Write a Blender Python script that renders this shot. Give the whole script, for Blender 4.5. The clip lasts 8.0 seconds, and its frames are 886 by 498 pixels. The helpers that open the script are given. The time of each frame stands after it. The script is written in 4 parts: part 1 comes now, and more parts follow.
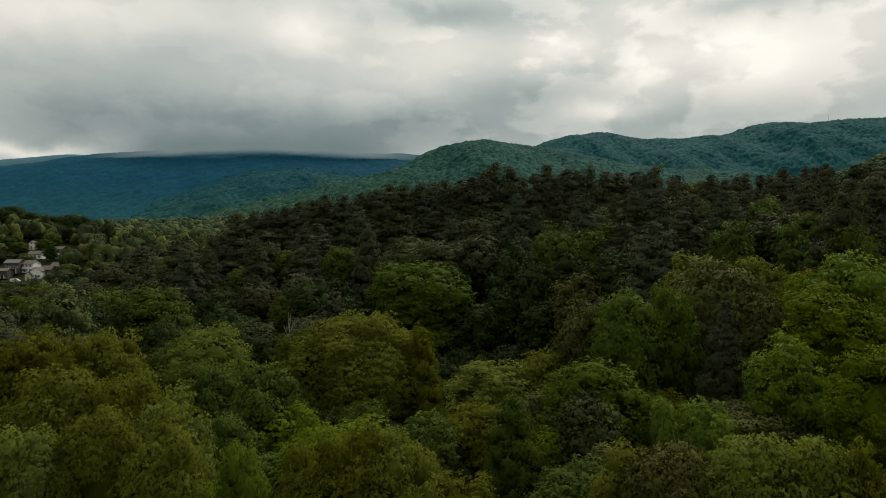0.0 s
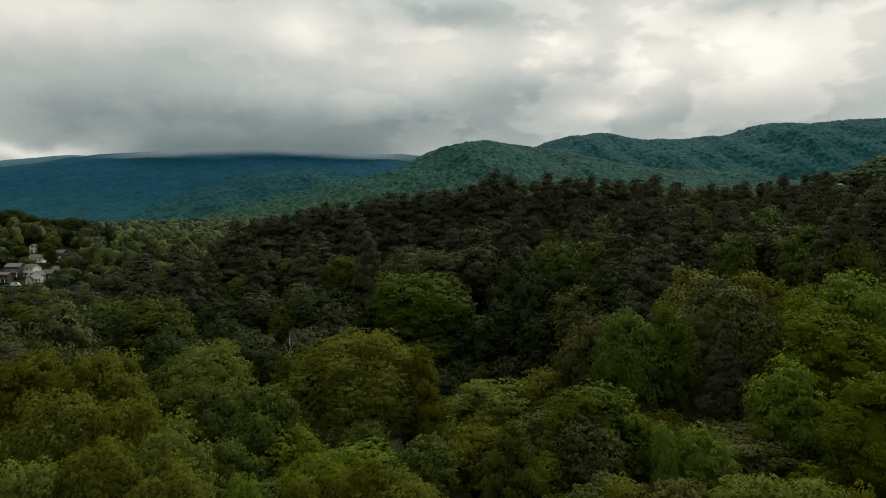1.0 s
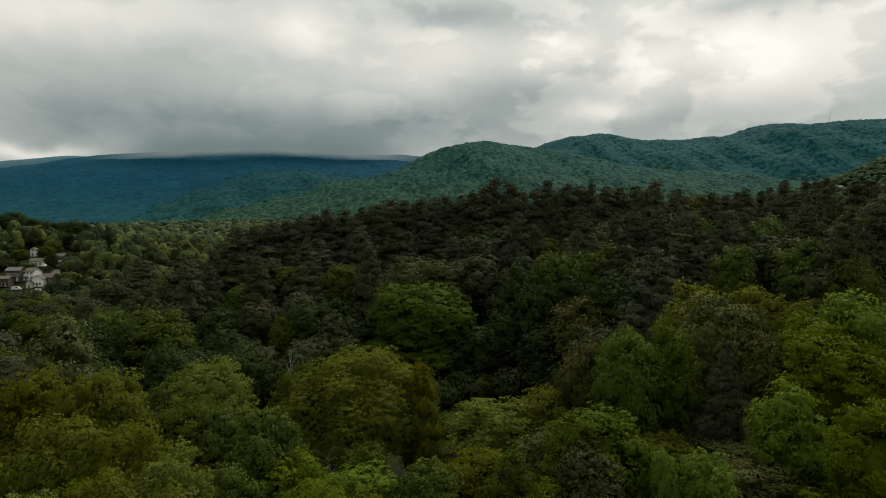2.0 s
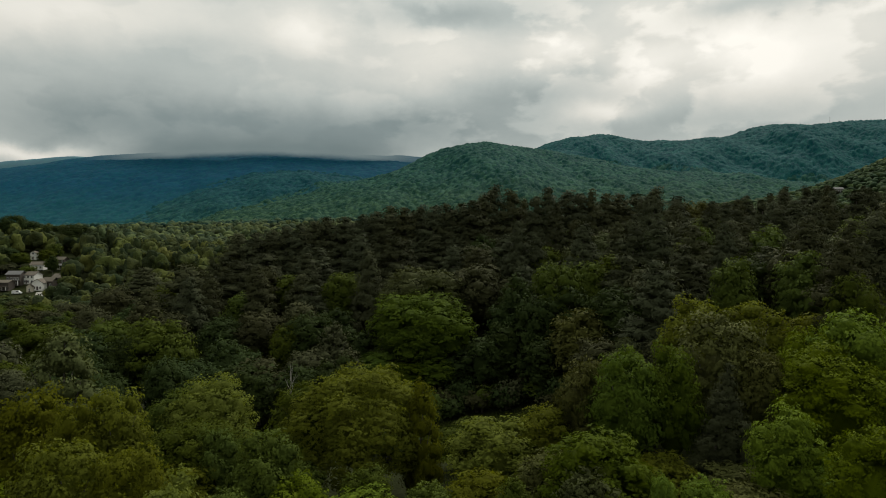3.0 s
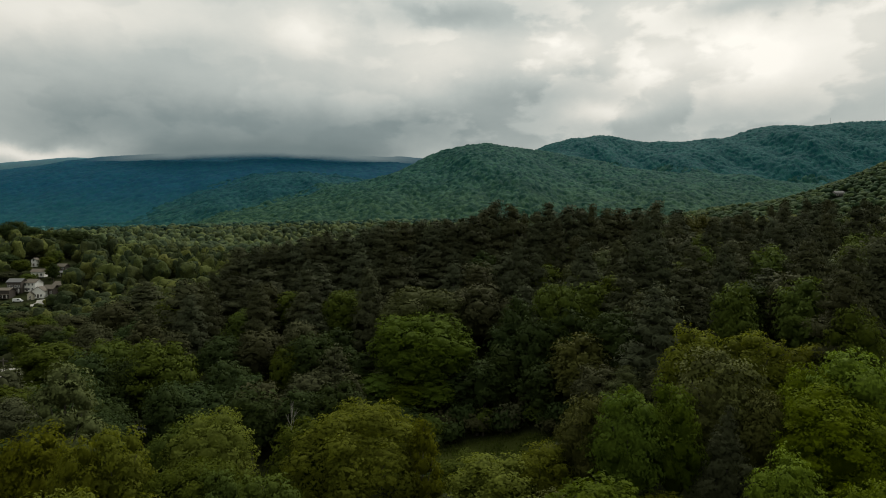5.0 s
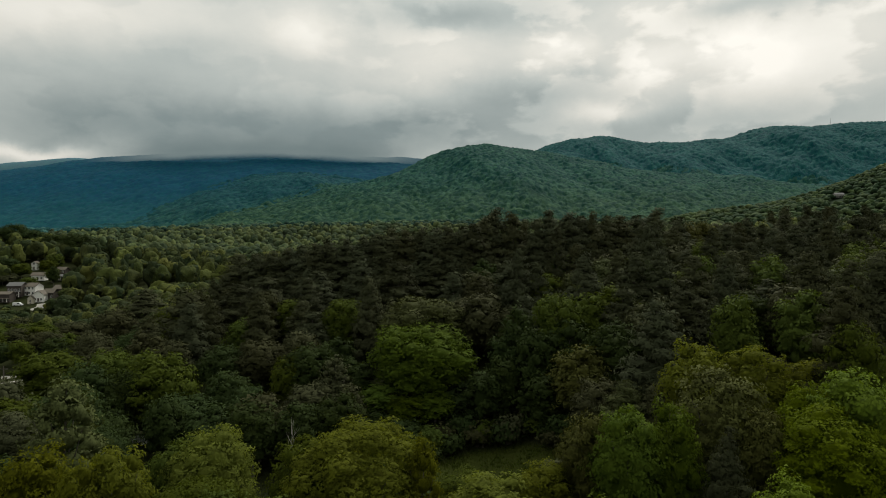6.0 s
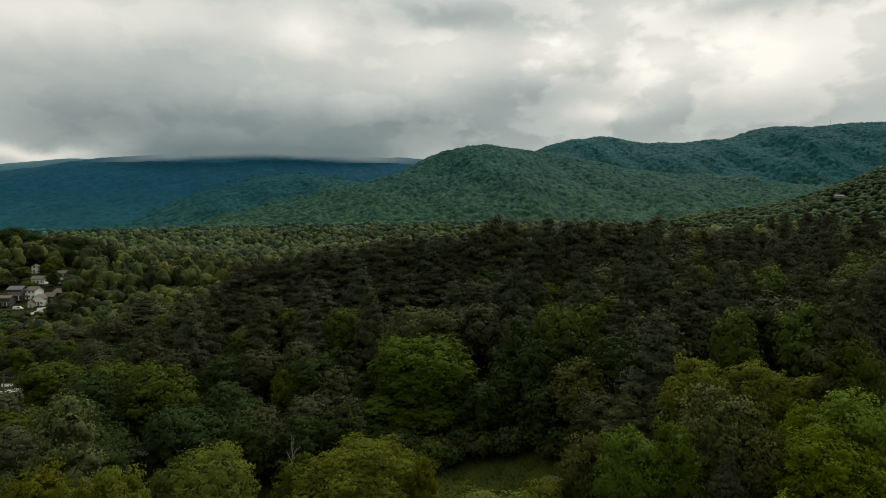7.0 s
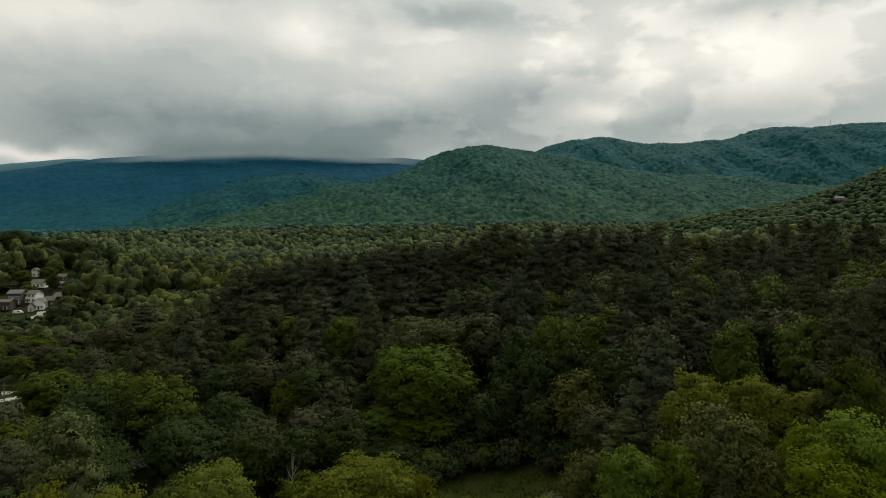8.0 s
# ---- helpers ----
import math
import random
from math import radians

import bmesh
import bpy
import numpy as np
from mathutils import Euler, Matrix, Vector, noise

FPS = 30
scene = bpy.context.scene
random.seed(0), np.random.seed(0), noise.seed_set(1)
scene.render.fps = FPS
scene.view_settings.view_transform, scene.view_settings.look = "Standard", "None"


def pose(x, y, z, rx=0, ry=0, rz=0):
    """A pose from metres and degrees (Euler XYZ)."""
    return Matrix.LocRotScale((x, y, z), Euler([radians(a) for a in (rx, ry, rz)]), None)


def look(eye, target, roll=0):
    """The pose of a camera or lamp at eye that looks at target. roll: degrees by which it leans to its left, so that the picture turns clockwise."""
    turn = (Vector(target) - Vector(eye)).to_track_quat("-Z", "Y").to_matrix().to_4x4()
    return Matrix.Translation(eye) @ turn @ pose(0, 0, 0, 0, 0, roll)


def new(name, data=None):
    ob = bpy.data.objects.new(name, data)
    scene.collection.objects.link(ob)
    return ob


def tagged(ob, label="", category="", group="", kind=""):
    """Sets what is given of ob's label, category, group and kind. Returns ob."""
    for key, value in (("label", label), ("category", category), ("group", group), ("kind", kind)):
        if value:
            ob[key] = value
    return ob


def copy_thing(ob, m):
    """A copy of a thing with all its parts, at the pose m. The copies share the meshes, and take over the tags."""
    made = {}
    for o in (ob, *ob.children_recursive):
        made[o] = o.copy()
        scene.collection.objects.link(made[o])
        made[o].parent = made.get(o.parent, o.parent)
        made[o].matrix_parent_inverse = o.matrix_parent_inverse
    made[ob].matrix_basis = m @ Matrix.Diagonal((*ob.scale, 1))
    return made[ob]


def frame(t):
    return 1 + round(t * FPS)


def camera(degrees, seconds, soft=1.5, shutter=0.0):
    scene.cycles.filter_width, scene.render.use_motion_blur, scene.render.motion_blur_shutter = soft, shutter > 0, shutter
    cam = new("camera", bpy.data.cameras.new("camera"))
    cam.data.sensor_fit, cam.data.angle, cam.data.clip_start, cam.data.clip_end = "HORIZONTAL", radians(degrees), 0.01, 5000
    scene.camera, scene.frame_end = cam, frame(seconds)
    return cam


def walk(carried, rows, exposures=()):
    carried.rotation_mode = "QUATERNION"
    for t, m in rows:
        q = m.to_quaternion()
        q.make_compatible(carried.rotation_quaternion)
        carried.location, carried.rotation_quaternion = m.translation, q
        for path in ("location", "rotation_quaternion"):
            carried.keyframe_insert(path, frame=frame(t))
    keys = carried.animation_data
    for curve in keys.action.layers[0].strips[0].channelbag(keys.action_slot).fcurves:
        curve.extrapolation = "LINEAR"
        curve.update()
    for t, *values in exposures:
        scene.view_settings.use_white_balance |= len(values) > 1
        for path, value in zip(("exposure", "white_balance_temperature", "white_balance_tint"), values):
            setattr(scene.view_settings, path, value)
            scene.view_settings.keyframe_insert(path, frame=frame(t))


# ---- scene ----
# ---- camera ----
cam = camera(72.0, 8.0, soft=1.0)
# seconds, east, north, height, pitch, yaw
ROWS = [
    (0.0, -0.000, 0.000, 21.000, -1.100, 0.000),
    (0.5, -0.004, 0.004, 22.036, -1.084, 0.019),
    (1.0, -0.008, 0.008, 23.076, -1.068, 0.037),
    (1.5, -0.014, 0.011, 24.119, -1.053, 0.053),
    (2.0, -0.019, 0.015, 25.166, -1.039, 0.068),
    (2.5, -0.025, 0.018, 26.216, -1.026, 0.082),
    (3.0, -0.032, 0.022, 27.270, -1.013, 0.095),
    (3.5, -0.039, 0.025, 28.327, -1.001, 0.106),
    (4.0, -0.046, 0.028, 29.388, -0.990, 0.117),
    (4.5, -0.055, 0.031, 30.452, -0.980, 0.126),
    (5.0, -0.063, 0.034, 31.520, -0.971, 0.134),
    (5.5, -0.072, 0.037, 32.591, -0.962, 0.140),
    (6.0, -0.082, 0.040, 33.666, -0.955, 0.146),
    (6.5, -0.092, 0.043, 34.744, -0.948, 0.150),
    (7.0, -0.103, 0.046, 35.826, -0.942, 0.153),
    (7.5, -0.114, 0.049, 36.911, -0.936, 0.154),
    (8.0, -0.126, 0.051, 38.000, -0.932, 0.155),
]

walk(cam, [(t, pose(x, y, z, 90 + pitch, 0, yaw)) for t, x, y, z, pitch, yaw in ROWS])

# ---- world, sun ----
SUN_AZ, SUN_EL = radians(26), radians(48)
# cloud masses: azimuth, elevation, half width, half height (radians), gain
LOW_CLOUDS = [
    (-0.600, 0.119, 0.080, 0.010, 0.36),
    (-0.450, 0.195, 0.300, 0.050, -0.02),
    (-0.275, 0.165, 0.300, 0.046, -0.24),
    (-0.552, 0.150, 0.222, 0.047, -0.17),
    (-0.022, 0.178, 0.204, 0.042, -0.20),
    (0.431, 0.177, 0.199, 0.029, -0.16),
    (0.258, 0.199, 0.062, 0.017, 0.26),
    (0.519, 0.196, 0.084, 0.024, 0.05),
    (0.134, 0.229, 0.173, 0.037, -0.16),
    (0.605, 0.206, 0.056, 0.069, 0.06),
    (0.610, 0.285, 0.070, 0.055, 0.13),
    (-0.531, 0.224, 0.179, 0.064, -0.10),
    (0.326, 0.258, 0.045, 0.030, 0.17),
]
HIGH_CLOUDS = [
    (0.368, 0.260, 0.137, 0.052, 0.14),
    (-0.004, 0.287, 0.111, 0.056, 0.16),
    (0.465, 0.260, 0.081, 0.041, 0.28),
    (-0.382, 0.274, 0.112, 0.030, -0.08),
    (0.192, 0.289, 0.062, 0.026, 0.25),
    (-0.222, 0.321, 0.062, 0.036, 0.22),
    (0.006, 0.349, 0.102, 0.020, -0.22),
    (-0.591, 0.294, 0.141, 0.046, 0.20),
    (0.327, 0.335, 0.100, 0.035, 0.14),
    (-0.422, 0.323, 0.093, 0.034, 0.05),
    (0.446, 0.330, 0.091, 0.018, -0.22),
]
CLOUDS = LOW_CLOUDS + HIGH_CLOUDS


world = bpy.data.worlds.new("overcast_sky")
world.use_nodes = True
scene.world = world


class Nodes:
    """A short hand for building node trees."""

    def __init__(self, tree):
        self.tree = tree
        tree.nodes.clear()

    def add(self, kind, inputs=None, **settings):
        n = self.tree.nodes.new(kind)
        for k, v in settings.items():
            setattr(n, k, v)
        for k, v in (inputs or {}).items():
            if isinstance(v, bpy.types.NodeSocket):
                self.tree.links.new(v, n.inputs[k])
            else:
                n.inputs[k].default_value = v
        return n

    def math(self, op, a, b=0.0, c=0.0):
        return self.add("ShaderNodeMath", {0: a, 1: b, 2: c}, operation=op).outputs[0]

    def mix(self, fac, a, b, blend="MIX"):
        n = self.add("ShaderNodeMix", {0: fac, 6: a, 7: b}, data_type="RGBA", blend_type=blend)
        return n.outputs[2]

    def noise(self, vec, scale, detail=4.0, rough=0.55, distort=0.0):
        return self.add("ShaderNodeTexNoise", {"Vector": vec, "Scale": scale, "Detail": detail, "Roughness": rough, "Distortion": distort}).outputs[0]

    def ramp(self, fac, stops):
        n = self.add("ShaderNodeValToRGB", {0: fac})
        e = n.color_ramp.elements
        while len(e) < len(stops):
            e.new(0.5)
        for el, (p, col) in zip(e, stops):
            el.position, el.color = p, (*col, 1)
        return n.outputs[0]


def build_sky():
    n = Nodes(world.node_tree)
    way = n.add("ShaderNodeTexCoord").outputs["Generated"]
    # uneven edges: the direction is shaken by two scales of noise
    shake = n.add("ShaderNodeTexNoise", {"Vector": way, "Scale": 9.0, "Detail": 8.0, "Roughness": 0.6})
    off = n.add("ShaderNodeVectorMath", {0: shake.outputs["Color"], 1: (0.5, 0.5, 0.5)}, operation="SUBTRACT").outputs[0]
    off = n.add("ShaderNodeVectorMath", {0: off, 1: (0.085, 0.085, 0.045)}, operation="MULTIPLY").outputs[0]
    bent = n.add("ShaderNodeVectorMath", {0: way, 1: off}, operation="ADD").outputs[0]
    s = n.add("ShaderNodeSeparateXYZ", {0: bent})
    az = n.math("ARCTAN2", s.outputs[0], s.outputs[1])
    el = n.math("ARCSINE", s.outputs[2])
    total = None
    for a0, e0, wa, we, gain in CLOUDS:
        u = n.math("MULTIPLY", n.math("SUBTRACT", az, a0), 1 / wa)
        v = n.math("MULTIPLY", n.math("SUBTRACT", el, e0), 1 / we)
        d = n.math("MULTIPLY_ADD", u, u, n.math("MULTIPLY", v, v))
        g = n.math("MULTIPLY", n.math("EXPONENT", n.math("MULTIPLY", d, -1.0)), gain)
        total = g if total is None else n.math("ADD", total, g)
    flat = n.add("ShaderNodeVectorMath", {0: way, 1: (1.0, 1.0, 2.0)}, operation="MULTIPLY").outputs[0]
    big = n.noise(flat, 3.2, 7.0, 0.58, 0.5)
    small = n.noise(flat, 11.0, 6.0, 0.6, 0.3)
    val = n.math("MULTIPLY_ADD", n.math("SUBTRACT", big, 0.5), 0.17, total)
    val = n.math("MULTIPLY_ADD", n.math("SUBTRACT", small, 0.5), 0.11, val)
    # the crisp tops of heaped cloud
    heap = n.add("ShaderNodeTexNoise", {"Vector": flat, "Scale": 7.5, "Detail": 8.0, "Roughness": 0.5, "Distortion": 0.1}).outputs[0]
    heap = n.add("ShaderNodeMapRange", {0: heap, 1: 0.465, 2: 0.555, 3: -0.028, 4: 0.04}, interpolation_type="SMOOTHSTEP").outputs[0]
    crisp = n.add("ShaderNodeMapRange", {0: az, 1: -0.25, 2: 0.2, 3: 0.6, 4: 2.0}, interpolation_type="SMOOTHSTEP").outputs[0]
    val = n.math("ADD", n.math("MULTIPLY_ADD", heap, crisp, val), SKY_BASE)
    cloud = n.ramp(val, [(0.0, (0.105, 0.128, 0.128)), (0.3, (0.222, 0.268, 0.263)), (0.55, (0.445, 0.480, 0.450)), (0.78, (0.715, 0.70, 0.63)), (1.0, (0.95, 0.915, 0.83))])
    # an overcast sky is brighter towards the zenith
    up = n.math("MAXIMUM", n.add("ShaderNodeSeparateXYZ", {0: way}).outputs[2], 0.0)
    lift = n.math("MULTIPLY_ADD", n.math("POWER", up, 2.0), ZENITH, 1.0)
    # and brighter on the side where the sun stands behind it
    ahead = n.add("ShaderNodeVectorMath", {0: way, 1: (math.sin(SUN_AZ), math.cos(SUN_AZ), 0.0)}, operation="DOT_PRODUCT").outputs["Value"]
    side = n.add("ShaderNodeMapRange", {0: ahead, 1: -0.9, 2: 0.6, 3: 0.63, 4: 1.0}).outputs[0]
    lift = n.math("MULTIPLY", lift, side)
    cloud = n.mix(1.0, cloud, n.add("ShaderNodeCombineXYZ", {0: lift, 1: lift, 2: lift}).outputs[0], "MULTIPLY")
    air = n.add("ShaderNodeTexSky", sky_type="NISHITA", sun_disc=False, sun_elevation=SUN_EL, sun_rotation=SUN_AZ)
    thin = n.add("ShaderNodeBackground", {"Color": air.outputs[0], "Strength": 0.05})
    full = n.add("ShaderNodeBackground", {"Color": cloud, "Strength": 1.0})
    both = n.add("ShaderNodeMixShader", {0: 0.94, 1: thin.outputs[0], 2: full.outputs[0]})
    n.add("ShaderNodeOutputWorld", {0: both.outputs[0]})


SKY_BASE, ZENITH = 0.645, 1.5
build_sky()
sun = new("sun", bpy.data.lights.new("sun", "SUN"))
sun.data.energy, sun.data.angle, sun.data.color = 2.2, radians(15), (1.0, 0.96, 0.88)
sun.matrix_world = look((0, 0, 0), (-math.sin(SUN_AZ) * math.cos(SUN_EL), -math.cos(SUN_AZ) * math.cos(SUN_EL), -math.sin(SUN_EL)))
scene.view_settings.exposure = 0.0


# ---- materials ----
def material(name):
    m = bpy.data.materials.new(name)
    m.use_nodes = True
    return m, Nodes(m.node_tree)


def leaf_material(name, dark, light, size=2.2, glow=0.18, rough=0.6):
    """Foliage: each leaf clump differs a little, boughs differ more, and each tree leans to its own tone."""
    m, n = material(name)
    geo = n.add("ShaderNodeNewGeometry")
    own = n.add("ShaderNodeObjectInfo").outputs["Random"]
    place = geo.outputs["Position"]
    bough = n.noise(place, 1.0 / size, 3.0)
    fine = n.noise(place, 3.0, 4.0, 0.7)
    f = n.math("MULTIPLY_ADD", geo.outputs["Random Per Island"], 0.12, n.math("MULTIPLY_ADD", bough, 0.8, -0.22))
    f = n.math("MULTIPLY_ADD", fine, 0.32, f)
    relief = n.add("ShaderNodeBump", {"Strength": 0.3 * rough, "Distance": 0.3, "Height": fine}).outputs[0]
    col = n.mix(f, (*dark, 1), (*light, 1))
    hsv = n.add("ShaderNodeHueSaturation", {"Hue": n.math("MULTIPLY_ADD", own, 0.024, 0.488), "Saturation": n.math("MULTIPLY_ADD", own, -0.15, 1.12),
                                            "Value": n.math("MULTIPLY_ADD", own, 0.4, 0.76), "Color": col}).outputs[0]
    p = n.add("ShaderNodeBsdfPrincipled", {"Base Color": hsv, "Roughness": 0.75, "Specular IOR Level": 0.04, "Normal": relief})
    t = n.add("ShaderNodeBsdfTranslucent", {"Color": n.mix(1.0, hsv, (1.15, 1.15, 0.6, 1), "MULTIPLY")})
    mixed = n.add("ShaderNodeMixShader", {0: glow, 1: p.outputs[0], 2: t.outputs[0]})
    n.add("ShaderNodeOutputMaterial", {0: mixed.outputs[0]})
    return m


TONES = {
    "lime": leaf_material("young_green_leaves", (0.038, 0.064, 0.008), (0.205, 0.270, 0.033), glow=0.34, rough=0.8),
    "fresh": leaf_material("fresh_green_leaves", (0.027, 0.049, 0.007), (0.132, 0.180, 0.025), glow=0.32, rough=0.8),
    "olive": leaf_material("olive_leaves", (0.062, 0.073, 0.011), (0.195, 0.215, 0.033), glow=0.42, rough=0.78),
    "leaf": leaf_material("green_leaves", (0.030, 0.046, 0.009), (0.108, 0.136, 0.022), glow=0.28, rough=0.75),
    "deep": leaf_material("deep_green_leaves", (0.0145, 0.0245, 0.0075), (0.050, 0.070, 0.019), glow=0.2),
    "sage": leaf_material("grey_green_leaves", (0.0385, 0.0462, 0.0176), (0.099, 0.1155, 0.0462)),
    "pale": leaf_material("silvery_leaves", (0.046, 0.055, 0.019), (0.128, 0.146, 0.052)),
    "russet": leaf_material("brownish_young_leaves", (0.038, 0.043, 0.012), (0.112, 0.115, 0.032)),
    "umber": leaf_material("dull_brown_green_leaves", (0.026, 0.029, 0.0135), (0.080, 0.084, 0.038), glow=0.1),
    "pitch": leaf_material("pine_needles", (0.022, 0.0265, 0.0135), (0.075, 0.083, 0.041), glow=0.06),
}
TONE_WORDS = {"lime": "bright young green", "fresh": "fresh green", "olive": "olive-yellow", "leaf": "mid-green", "deep": "deep green", "sage": "grey-green",
              "pale": "pale silvery green", "russet": "brownish olive", "umber": "dull brown-green", "pitch": "blackish green"}


def plain_material(name, a, b, scale, rough=0.8, bump=0.3, metal=0.0):
    m, n = material(name)
    at = n.add("ShaderNodeNewGeometry").outputs["Position"]
    g = n.noise(at, scale, 6.0, 0.6)
    w = n.noise(at, scale * 0.12, 3.0)
    col = n.mix(n.math("MULTIPLY_ADD", g, 0.8, n.math("MULTIPLY_ADD", w, 0.8, -0.35)), (*a, 1), (*b, 1))
    nb = n.add("ShaderNodeBump", {"Strength": bump, "Distance": 0.05, "Height": g}).outputs[0]
    p = n.add("ShaderNodeBsdfPrincipled", {"Base Color": col, "Roughness": rough, "Metallic": metal, "Normal": nb})
    n.add("ShaderNodeOutputMaterial", {0: p.outputs[0]})
    return m


BARK = plain_material("bark", (0.05, 0.042, 0.034), (0.13, 0.115, 0.095), 6.0)
DEAD_WOOD = plain_material("bleached_wood", (0.2, 0.185, 0.16), (0.36, 0.34, 0.3), 5.0)
WHITE_SIDING = plain_material("white_siding", (0.7, 0.69, 0.64), (0.85, 0.84, 0.79), 3.0, 0.6)
CREAM_SIDING = plain_material("cream_siding", (0.42, 0.38, 0.29), (0.58, 0.54, 0.43), 3.0, 0.6)
BROWN_SIDING = plain_material("brown_timber_siding", (0.035, 0.028, 0.022), (0.075, 0.06, 0.048), 3.0, 0.7)
GREY_SIDING = plain_material("grey_siding", (0.16, 0.15, 0.14), (0.28, 0.26, 0.24), 3.0, 0.7)
BROWN_ROOF = plain_material("brown_shingles", (0.066, 0.055, 0.04), (0.13, 0.11, 0.08), 5.0, 0.85)
GREY_ROOF = plain_material("grey_shingles", (0.07, 0.07, 0.07), (0.14, 0.14, 0.135), 5.0, 0.85)
PALE_DRIVE = plain_material("pale_concrete", (0.25, 0.235, 0.205), (0.36, 0.345, 0.31), 2.0, 0.85)
STEEL = plain_material("galvanised_steel", (0.3, 0.3, 0.3), (0.45, 0.45, 0.45), 3.0, 0.45, 0.1, 0.8)
WHITE_PAINT = plain_material("white_car_paint", (0.7, 0.7, 0.7), (0.82, 0.82, 0.8), 1.0, 0.25, 0.0)
RUBBER = plain_material("black_rubber", (0.015, 0.015, 0.015), (0.03, 0.03, 0.03), 9.0, 0.8)


def glass_material():
    m, n = material("window_glass")
    p = n.add("ShaderNodeBsdfPrincipled", {"Base Color": (0.02, 0.025, 0.03, 1), "Roughness": 0.06, "Specular IOR Level": 0.6})
    n.add("ShaderNodeOutputMaterial", {0: p.outputs[0]})
    return m


GLASS = glass_material()


def ground_material():
    """Leaf litter and undergrowth, with grass in the clearing."""
    m, n = material("forest_floor_and_grass")
    at = n.add("ShaderNodeNewGeometry").outputs["Position"]
    fine = n.noise(at, 1.6, 6.0, 0.65)
    wide = n.noise(at, 0.11, 4.0)
    litter = n.mix(fine, (0.014, 0.017, 0.007, 1), (0.032, 0.038, 0.013, 1))
    grass = n.mix(n.math("MULTIPLY_ADD", fine, 0.7, n.math("MULTIPLY_ADD", wide, 1.2, -0.5)), (0.027, 0.035, 0.007, 1), (0.056, 0.067, 0.014, 1))
    s = n.add("ShaderNodeSeparateXYZ", {0: at})
    u = n.math("MULTIPLY", n.math("SUBTRACT", s.outputs[0], MEADOW[0]), 1 / MEADOW[2])
    v = n.math("MULTIPLY", n.math("SUBTRACT", s.outputs[1], MEADOW[1]), 1 / MEADOW[3])
    d = n.math("MULTIPLY_ADD", u, u, n.math("MULTIPLY", v, v))
    d = n.math("MULTIPLY_ADD", n.math("SUBTRACT", wide, 0.5), 0.9, d)
    edge = n.add("ShaderNodeMapRange", {0: d, 1: 0.9, 2: 1.25, 3: 1.0, 4: 0.0}).outputs[0]
    away = n.add("ShaderNodeMapRange", {0: s.outputs[1], 1: 600.0, 2: 1000.0, 3: 0.0, 4: 1.0}).outputs[0]
    scrub = n.mix(wide, (0.014, 0.034, 0.022, 1), (0.03, 0.058, 0.034, 1))
    col = n.mix(edge, n.mix(away, litter, scrub), grass)
    nb = n.add("ShaderNodeBump", {"Strength": 0.7, "Distance": 0.4, "Height": fine}).outputs[0]
    p = n.add("ShaderNodeBsdfPrincipled", {"Base Color": col, "Roughness": 0.95, "Specular IOR Level": 0.03, "Normal": nb})
    n.add("ShaderNodeOutputMaterial", {0: p.outputs[0]})
    return m


CLOUD_X = (-2400, 60)
LODGE = (510, 792.0)
MEADOW = (8.0, 97.0, 13.0, 15.0)
GROUND = ground_material()


# ---- the lie of the land ----
# hills and hollows: east, north, two half widths, height
NEAR_LAND = [
    (10, 106, 12, 14, -5.6),
    (-45, 192, 35, 30, 8.1),
    (-250, 0, 180, 200, -14.4),
    (15, 178, 32, 26, 7.5),
    (70, 185, 45, 32, 2.0),
    (45, 128, 22, 20, 2.0),
    (62, 88, 24, 26, 0.0),
    (-33, 108, 40, 30, -5.9),
    (5, 100, 18, 22, -1.0),
    (130, 140, 60, 70, 8.1),
    (-100, 170, 50, 45, -6.3),
    (0, 20, 80, 60, -4.7),
]
FAR_LAND = [
    (-205, 302, 30, 22, -14.3),
    (-175, 255, 28, 24, -7.6),
    (-250, 345, 30, 22, -8.8),
    (-262, 380, 30, 18, -0.6),
    (-250, 400, 40, 28, -0.8),
    (150, 260, 80, 80, 12.5),
    (-320, 470, 70, 70, 13.7),
    (300, 470, 140, 120, 21.1),
    (-150, 320, 90, 80, -4.3),
    (250, 900, 200, 300, 9.1),
    (50, 330, 90, 80, -4.1),
    (0, 800, 900, 900, 10.5),
]
BUMPS = NEAR_LAND + FAR_LAND

# wooded ridges: north line, front foot, back foot, then the crest as (east, height)
MOUNTAIN_CREST = [(-5001, 4), (-3910, 420), (-2827, 440), (-2472, 480), (-2291, 518), (-1960, 548), (-1750, 556), (-1384, 566), (-1095, 578), (-807, 574), (-519, 538), (-159, 536), (238, 473), (779, 329), (1323, 4)]
DISTANT_CREST = [(-5048, 356), (-3866, 536), (-3088, 550), (-2805, 575), (-2600, 594), (-2400, 584), (-2058, 552), (-1431, 356)]
FOOTHILL_CREST = [(-1880, 23), (-1523, 150), (-1285, 230), (-1048, 319), (-899, 351), (-781, 363), (-663, 354), (-515, 327), (-249, 274), (47, 67)]
RIDGE_CREST = [(-1123, 65), (-872, 160), (-677, 218), (-511, 271), (-344, 301), (-205, 348), (-67, 420), (44, 456), (155, 467), (266, 473), (405, 445), (543, 420), (765, 370), (1154, 329), (1709, 287), (2542, 259)]
RIDGE_BEHIND_CREST = [(186, 309), (386, 458), (519, 534), (652, 587), (818, 604), (968, 614), (1084, 587), (1383, 571), (1550, 591), (1682, 607), (1752, 640), (1800, 668), (1862, 684), (1940, 670), (2014, 652), (2180, 677), (2379, 703), (2606, 693), (3211, 657), (4383, 309)]
